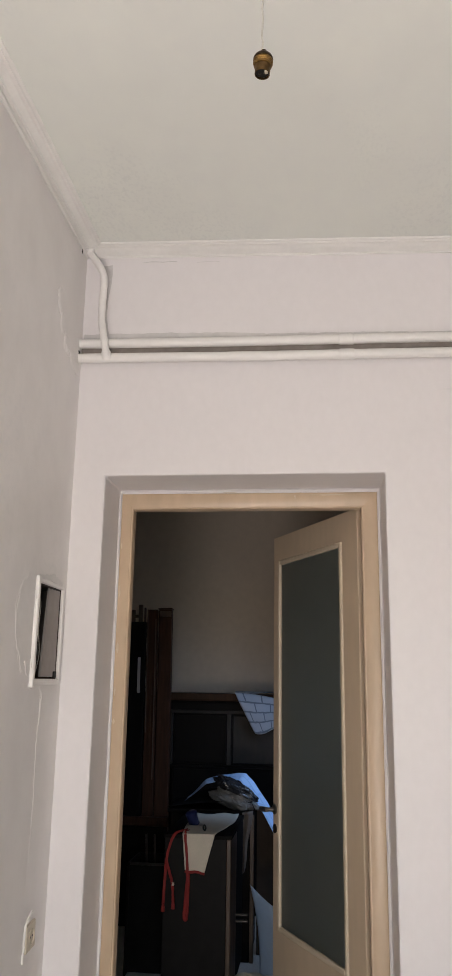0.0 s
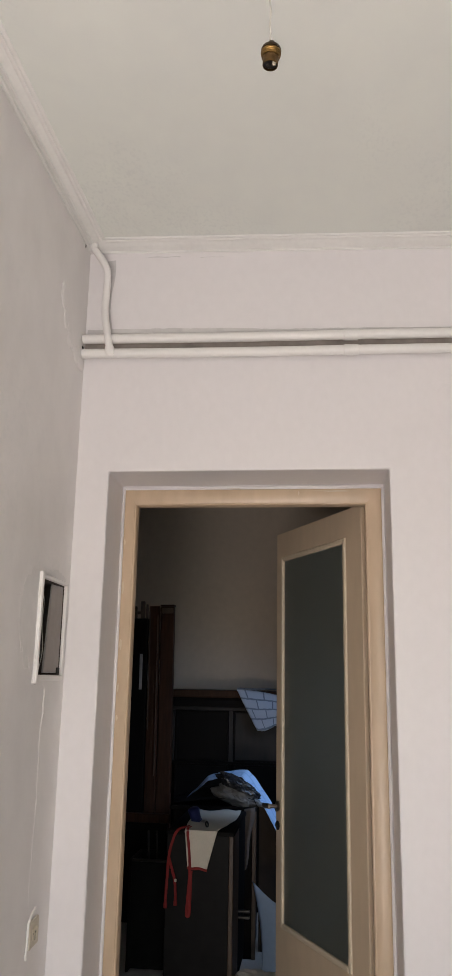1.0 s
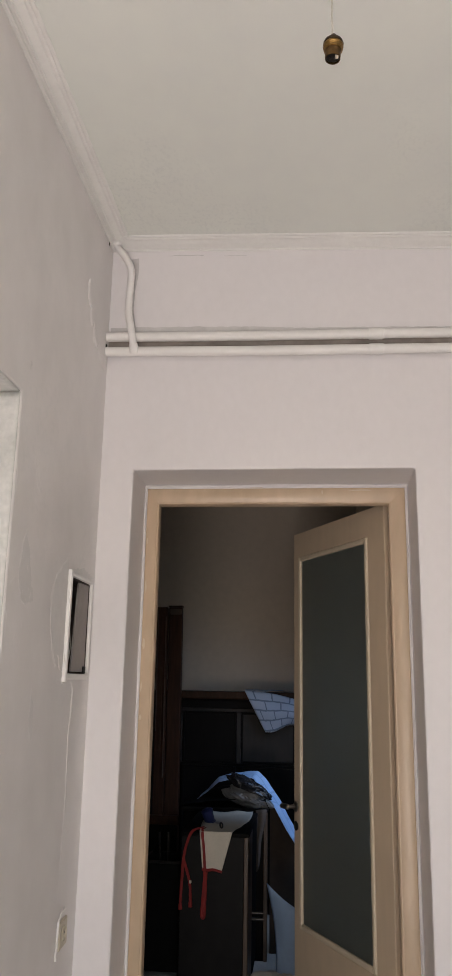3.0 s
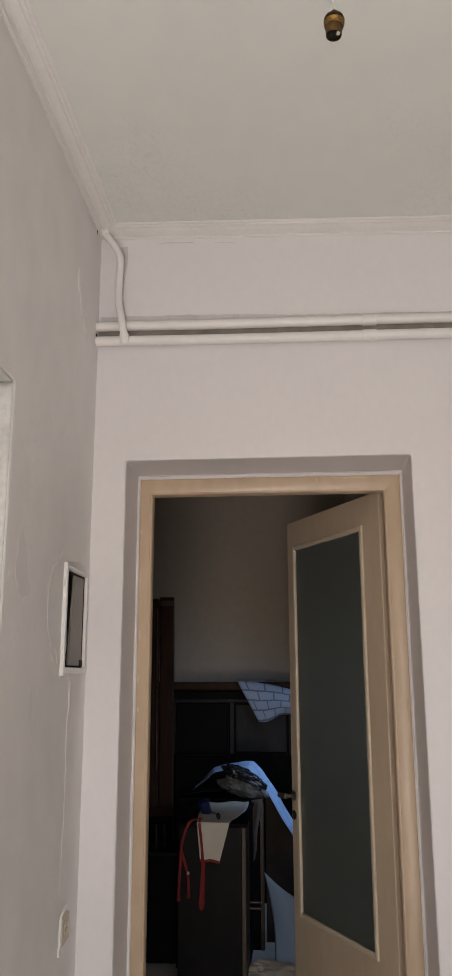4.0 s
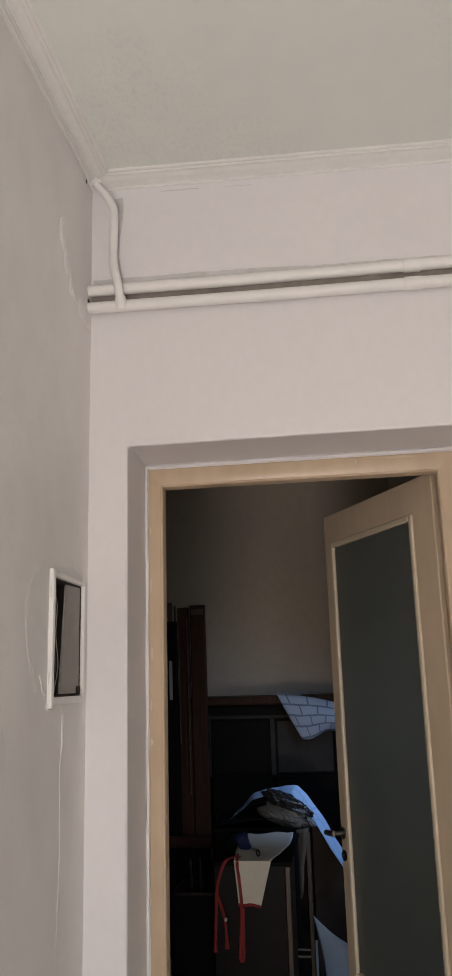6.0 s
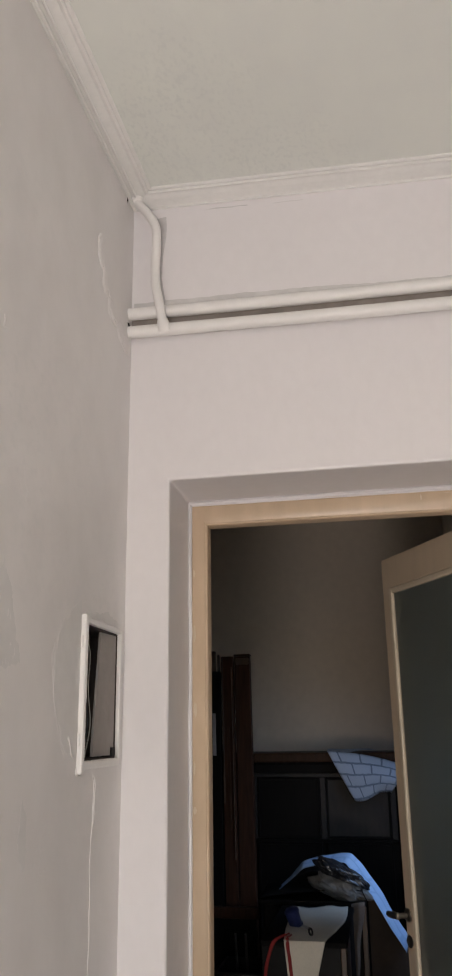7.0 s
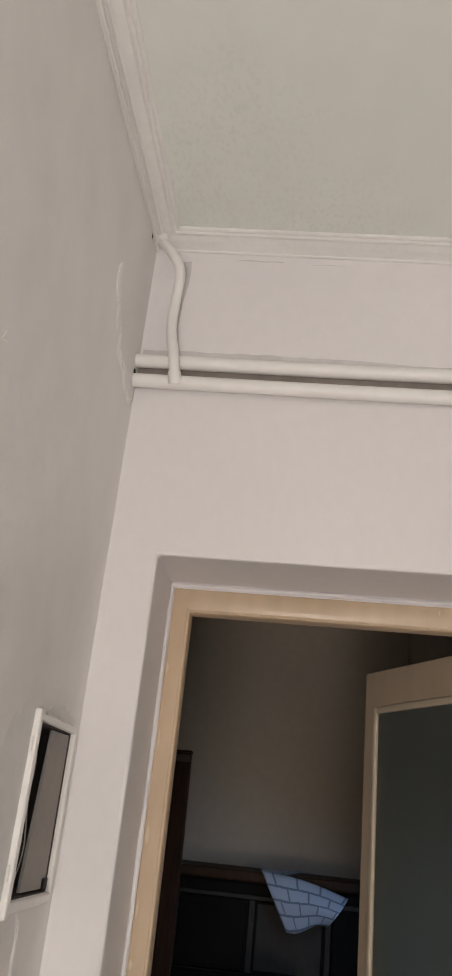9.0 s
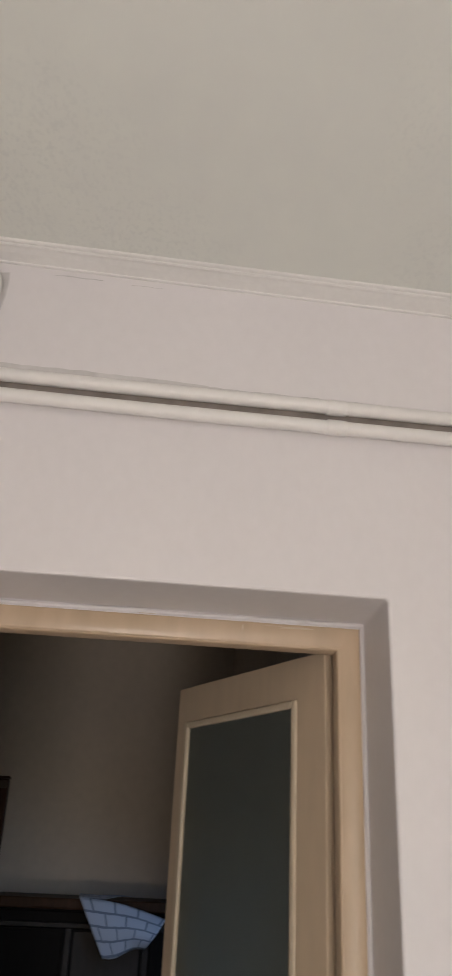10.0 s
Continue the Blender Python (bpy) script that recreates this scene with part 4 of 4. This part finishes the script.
for kx in (KX0, KX1 - 0.0125):
    part("side", boxed(kx, kx + 0.0125, KY0, KY1, 0, KZ, 0.003), DARKWOOD, crate)
part("lip", boxed(KX0 + 0.013, KX1 - 0.013, KY0, KY0 + 0.018, KZ - 0.0125, KZ, 0.003), WORNWOOD, crate, "greyed top lip")
part("bottom", boxed(KX0 + 0.013, KX1 - 0.013, KY0 + 0.0155, KY1 - 0.0155, 0.02, 0.035), BLACKWOOD, crate)
for sx, lx in ((-0.915, -0.965), (-0.875, -0.915)):
    stick = [Vector((sx + (lx - sx) * k / 6, 5.20 + 0.012 * k, 0.036 + 0.64 * k / 6)) for k in range(7)]
    tagged(link("stick", tube(bmesh.new(), stick, 0.006, 8, 0.1), WORNWOOD, smooth=True), "thin dull wooden stick leaning in the crate", "stick", "sticks")

# low charcoal cabinet with wooden edges
cab = thing("low_cabinet", (-0.57, 5.0, 0), "low charcoal cabinet with scuffed wooden edges", "cabinet")
CX0, CX1, CY0, CY1, CZ = -0.742, -0.405, 4.65, 5.34, 0.790
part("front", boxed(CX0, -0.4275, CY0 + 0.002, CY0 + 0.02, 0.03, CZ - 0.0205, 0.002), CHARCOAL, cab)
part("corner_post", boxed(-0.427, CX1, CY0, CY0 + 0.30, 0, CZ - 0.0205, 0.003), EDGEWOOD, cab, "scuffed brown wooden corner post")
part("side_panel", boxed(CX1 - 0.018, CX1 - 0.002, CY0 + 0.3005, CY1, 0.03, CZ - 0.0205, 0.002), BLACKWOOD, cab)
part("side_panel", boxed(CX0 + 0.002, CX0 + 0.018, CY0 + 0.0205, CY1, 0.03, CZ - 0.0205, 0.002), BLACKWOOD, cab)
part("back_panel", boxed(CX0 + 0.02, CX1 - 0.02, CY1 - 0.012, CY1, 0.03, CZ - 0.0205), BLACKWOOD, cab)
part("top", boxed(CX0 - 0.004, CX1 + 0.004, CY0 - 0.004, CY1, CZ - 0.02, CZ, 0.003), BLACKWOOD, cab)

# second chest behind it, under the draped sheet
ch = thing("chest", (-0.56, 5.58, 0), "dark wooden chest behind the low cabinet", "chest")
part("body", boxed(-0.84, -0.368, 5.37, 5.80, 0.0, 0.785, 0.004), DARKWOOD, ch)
part("lid", boxed(-0.86, -0.345, 5.355, 5.82, 0.7855, 0.808, 0.005), DARKWOOD, ch)
for y0 in (5.362,):
    part("edge_post", boxed(-0.3675, -0.345, y0, y0 + 0.04, 0, 0.785, 0.003), EDGEWOOD, ch)


def sheet(name, fn, nu, nv, mat, su, sv, parent=None, label="", category="", thick=0.0012, group=""):
    """A thin sheet from a surface function of u and v in 0..1, with a UV map in metres."""
    bm = bmesh.new()
    uvl = bm.loops.layers.uv.new("UVMap")
    g = [[bm.verts.new(fn(i / nu, j / nv)) for j in range(nv + 1)] for i in range(nu + 1)]
    for i in range(nu):
        for j in range(nv):
            f = bm.faces.new((g[i][j], g[i + 1][j], g[i + 1][j + 1], g[i][j + 1]))
            for lp, (a, b) in zip(f.loops, ((i, j), (i + 1, j), (i + 1, j + 1), (i, j + 1))):
                lp[uvl].uv = (a / nu * su, b / nv * sv)
    if parent:
        ob = part(name, bm, mat, parent, label, True)
    else:
        ob = tagged(link(name, bm, mat, smooth=True), label, category, group)
    md = ob.modifiers.new("thickness", "SOLIDIFY")
    md.thickness, md.offset = thick, 0
    return ob


def bilinear(a, b, c, d, u, v):
    """Corner a at (0,0), b at (1,0), c at (1,1), d at (0,1)."""
    return (Vector(a) * (1 - u) + Vector(b) * u) * (1 - v) + (Vector(d) * (1 - u) + Vector(c) * u) * v


# brick-printed wallpaper lying over the sideboard's front edge
def paper_fn(u, v):
    p = bilinear((-0.560, SY - 0.045, 1.476), (-0.085, SY - 0.12, 1.388), (-0.19, SY - 0.14, 1.245), (-0.405, SY - 0.095, 1.195), u, v)
    p.y -= 0.05 * math.sin(math.pi * v) * (0.5 + u) + 0.015 * noise.noise(p * 9)
    p.z += 0.018 * math.sin(math.pi * u) * (1 - v) - 0.012 * math.sin(2 * math.pi * u) * v
    return p


wp = thing("wallpaper_sheet", (-0.35, SY, SZ), "blue-white brick-printed wallpaper hanging over the sideboard", "wallpaper")
sheet("hanging_flap", paper_fn, 28, 18, PRINT, 0.50, 0.27, wp)


def paper_top(u, v):
    p = bilinear((-0.575, SY + 0.30, SZ + 0.008), (-0.28, SY + 0.32, SZ + 0.008), (-0.42, SY - 0.022, SZ + 0.004), (-0.560, SY - 0.045, 1.476), u, v)
    p.z = max(p.z, SZ + 0.004) + 0.012 * math.sin(math.pi * v) * (1 - v) * (1 + noise.noise(p * 7))
    return p


sheet("lying_part", paper_top, 20, 14, PRINT, 0.50, 0.35, wp)


# blue sheet thrown over the chest
def blue_fn(u, v):
    """A stiff paper strip bent over the heap: along it by u, from its back edge to its front edge by v."""
    back = [(-0.80, 0.825), (-0.72, 0.89), (-0.650, 0.965), (-0.55, 0.996), (-0.402, 1.009), (-0.342, 0.935), (-0.248, 0.797), (-0.15, 0.635)]
    fore = [(-0.80, 0.821), (-0.715, 0.882), (-0.642, 0.946), (-0.56, 0.966), (-0.438, 0.968), (-0.388, 0.914), (-0.325, 0.832), (-0.17, 0.580)]
    k = u * (len(back) - 1)
    i = min(int(k), len(back) - 2)
    f = k - i
    p = Vector((back[i][0], 5.50, back[i][1])).lerp(Vector((back[i + 1][0], 5.50, back[i + 1][1])), f)
    q = Vector((fore[i][0], 5.43, fore[i][1])).lerp(Vector((fore[i + 1][0], 5.43, fore[i + 1][1])), f)
    c = p.lerp(q, v)
    return c + Vector((0.006, 0, 0.008)) * noise.noise(c * 13)


sheet("draped_sheet", blue_fn, 48, 14, BLUEPRINT, 1.0, 0.14, None, "pale blue sheet thrown over the dark chest", "sheet")


# dark cloth heap under the blue sheet
def heap_fn(u, v):
    x = -0.86 + 0.52 * u
    y = 5.37 + 0.40 * v
    z = 0.811 + (0.11 * math.sin(math.pi * min(1, 0.62 * u + 0.02)) * math.sin(math.pi * (0.12 + 0.76 * v)) if u < 0.97 else 0)
    return Vector((x, y, z + 0.010 * abs(noise.noise(Vector((x * 12, y * 12, 3))))))


sheet("dark_cloth", heap_fn, 26, 18, BLACKWOOD, 0.5, 0.4, None, "black cloth heaped on the chest under the sheet", "cloth", 0.003)

# bundle of polythene on the chest
def crumple(name, centre, size, mat, label, category, seed, amp=0.35, freq=2.3, flat_z=None, slope=0.0):
    bm = bmesh.new()
    bmesh.ops.create_icosphere(bm, subdivisions=5, radius=1.0)
    for v in bm.verts:
        n0 = v.co.normalized()
        k = 1 + amp * noise.noise(n0 * freq + Vector((seed, 0, 0))) + 0.35 * amp * (1 - 2 * abs(noise.noise(n0 * freq * 2.7 + Vector((0, seed, 0))))) + 0.12 * amp * noise.noise(n0 * freq * 8)
        v.co = Vector((n0.x * size[0] * k, n0.y * size[1] * k, n0.z * size[2] * k - slope * n0.x * size[0] * k)) + Vector(centre)
        if flat_z is not None and v.co.z < flat_z:
            v.co.z = flat_z
    return tagged(link(name, bm, mat, smooth=True), label, category)


crumple("plastic_bag", (-0.468, 5.41, 0.862), (0.125, 0.055, 0.058), BAG, "grey polythene bag stuffed full on the chest", "bag", 2.0, 0.30, 1.5, 0.809, 0.25)
crumple("plastic_bag", (-0.455, 5.40, 0.928), (0.115, 0.048, 0.040), BLACKBAG, "shiny black polythene bag on the grey one", "bag", 9.0, 0.32, 1.9, None, 0.42)


# apron with red tape lying over the cabinet's front edge
def apron_fn(u, v):
    if v < 0.45:
        k = v / 0.45
        p = bilinear((-0.660, 5.22, CZ + 0.010), (-0.425, 5.27, CZ + 0.012), (-0.485, 4.64, CZ + 0.008), (-0.650, 4.64, CZ + 0.008), u, k)
        p.x += 0.028 * u * math.sin(math.pi * k) - 0.012 * (1 - u) * math.sin(math.pi * k)
        p.z += 0.016 * abs(noise.noise(p * 8)) * (1 - k * 0.7)
    else:
        k = (v - 0.45) / 0.55
        p = bilinear((-0.650, 4.640, CZ + 0.006), (-0.485, 4.640, CZ + 0.006), (-0.533, 4.632, 0.620), (-0.632, 4.632, 0.628), u, k)
        p.y -= 0.010 + 0.008 * noise.noise(p * 12) * k
    return p


ap = thing("apron", (-0.57, 4.7, CZ), "cream cotton apron with red tape, draped over the cabinet", "apron")
sheet("cloth", apron_fn, 16, 40, LINEN, 0.2, 0.8, ap, thick=0.002)
hem = [Vector((-0.632 + 0.099 * k / 8, 4.620, 0.6245 - 0.008 * k / 8 - 0.003 * math.sin(k))) for k in range(9)]
part("hem_tape", tube(bmesh.new(), hem, 0.0070, 8, 0.2, 0.35), RED, ap, "red hem tape", True)
for pts in ([(-0.629, 4.70, CZ + 0.012), (-0.636, 4.632, CZ + 0.006), (-0.624, 4.620, 0.70), (-0.618, 4.618, 0.60), (-0.624, 4.618, 0.50), (-0.629, 4.618, 0.415), (-0.616, 4.617, 0.412), (-0.614, 4.617, 0.50), (-0.611, 4.617, 0.61)],
            [(-0.639, 4.72, CZ + 0.012), (-0.684, 4.634, CZ + 0.006), (-0.712, 4.620, 0.74), (-0.726, 4.618, 0.66), (-0.732, 4.618, 0.56), (-0.736, 4.618, 0.47)],
            [(-0.726, 4.617, 0.67), (-0.706, 4.617, 0.61), (-0.690, 4.617, 0.55), (-0.686, 4.617, 0.48)]):
    path = smooth_path(pts, 8)
    part("tie_tape", tube(bmesh.new(), path, 0.0068, 8, 0.3, 0.4), RED, ap, "red tie tape", True)
for x, z in ((-0.736, 0.455), (-0.686, 0.468)):
    part("tassel", lathe([(0.0, 0.022), (0.005, 0.020), (0.009, 0.0), (0.010, -0.018), (0.0, -0.02)], Matrix.Translation((x, 4.618, z)), 10), RED, ap, "red frayed tape end", True)
part("toggle", lathe([(0.0, -0.008), (0.006, -0.006), (0.006, 0.006), (0.0, 0.008)], Matrix.Translation((-0.688, 4.612, 0.565)), 10), IVORY, ap, "pale bead", True)

# navy torch and a dark metal ring on the apron
torch = thing("torch", (-0.63, 4.90, CZ), "dark blue plastic torch lying on the cloth", "torch")
mt4 = Matrix.Translation((-0.634, 4.85, CZ + 0.050)) @ Matrix.Rotation(radians(-16), 4, "Y") @ Matrix.Rotation(radians(10), 4, "X") @ Matrix.Diagonal((0.88, 0.88, 0.60, 1))
part("body", lathe([(0.0, -0.06), (0.028, -0.058), (0.031, -0.05), (0.033, 0.02), (0.036, 0.03), (0.036, 0.042), (0.028, 0.056), (0.014, 0.062), (0.0, 0.063)], mt4), NAVY, torch, smooth=True)
part("rim", lathe([(0.030, -0.064), (0.035, -0.064), (0.0355, -0.054), (0.031, -0.054)], mt4), NAVY, torch, smooth=True)
ring = thing("key_ring", (-0.545, 4.70, CZ), "dark metal ring with a grey clip on the cloth", "ring")
loop = [Vector((-0.548 + 0.006 * math.cos(w) + 0.004 * math.sin(w), 4.70 - 0.007 * math.sin(w), CZ + 0.026 + 0.003 * math.cos(w) - 0.010 * math.sin(w))) for w in np.linspace(0, 2 * math.pi, 25)]
part("hoop", tube(bmesh.new(), loop, 0.0042, 8), DARKSTEEL, ring, smooth=True)
part("clip", tube(bmesh.new(), smooth_path([(-0.585, 4.79, CZ + 0.026), (-0.570, 4.75, CZ + 0.032), (-0.556, 4.715, CZ + 0.034)], 5), 0.0065, 10, 0.2), STEEL, ring, "grey metal clip", True)

# upright boards, blue paper, pipe and cloth in the gap beside the cabinet
def sack_fn(u, v):
    p = bilinear((-0.415, 5.352, 0.800), (-0.350, 5.350, 0.812), (-0.398, 5.349, 0.48), (-0.415, 5.351, 0.46), u, v)
    return p + Vector((0.004 * math.sin(9 * v), 0.004 * math.sin(8 * u), 0))


sheet("hanging_sack", sack_fn, 8, 14, GREYCLOTH, 0.07, 0.35, None, "grey-brown sacking hanging behind the cabinet", "sacking", 0.002)
bm = bmesh.new()
face = bm.faces.new([bm.verts.new(p) for p in ((-0.338, 5.51, 0.001), (-0.02, 5.51, 0.001), (-0.02, 5.51, 0.36), (-0.338, 5.51, 0.86))])
thick = bmesh.ops.extrude_face_region(bm, geom=[face])
bmesh.ops.translate(bm, vec=(0, 0.012, 0), verts=[v for v in thick["geom"] if isinstance(v, bmesh.types.BMVert)])
tagged(link("sloped_board", bm, DIMBOARD), "dim brown board with a sloping top standing on the floor", "board")


def low_paper(u, v):
    p = bilinear((-0.326, 4.90, 0.512), (-0.17, 4.84, 0.41), (-0.14, 4.78, 0.03), (-0.275, 4.88, 0.03), u, v)
    return p + Vector((0.02 * math.sin(math.pi * v), -0.03 * math.sin(math.pi * u), 0)) + Vector((0, 0.01, 0)) * noise.noise(p * 8)


sheet("paper_roll_end", low_paper, 14, 20, BLUEPAPER, 0.3, 0.5, None, "pale blue paper sheet standing by the cabinet", "paper")
for z, y in ((0.359, 4.93), (0.327, 4.94)):
    tagged(link("metal_pipe", tube(bmesh.new(), [Vector((-0.404 + 0.03 * k, y, z)) for k in range(3)], 0.008, 12), DARKSTEEL, smooth=True), "short shiny steel pipe beside the cabinet", "pipe", "loose pipes")
crumple("floor_cloth", (-0.27, 4.80, 0.045), (0.16, 0.12, 0.065), LINEN, "crumpled pale cloth lying on the floor", "cloth", 5.0, 0.38, 1.6, 0.001)
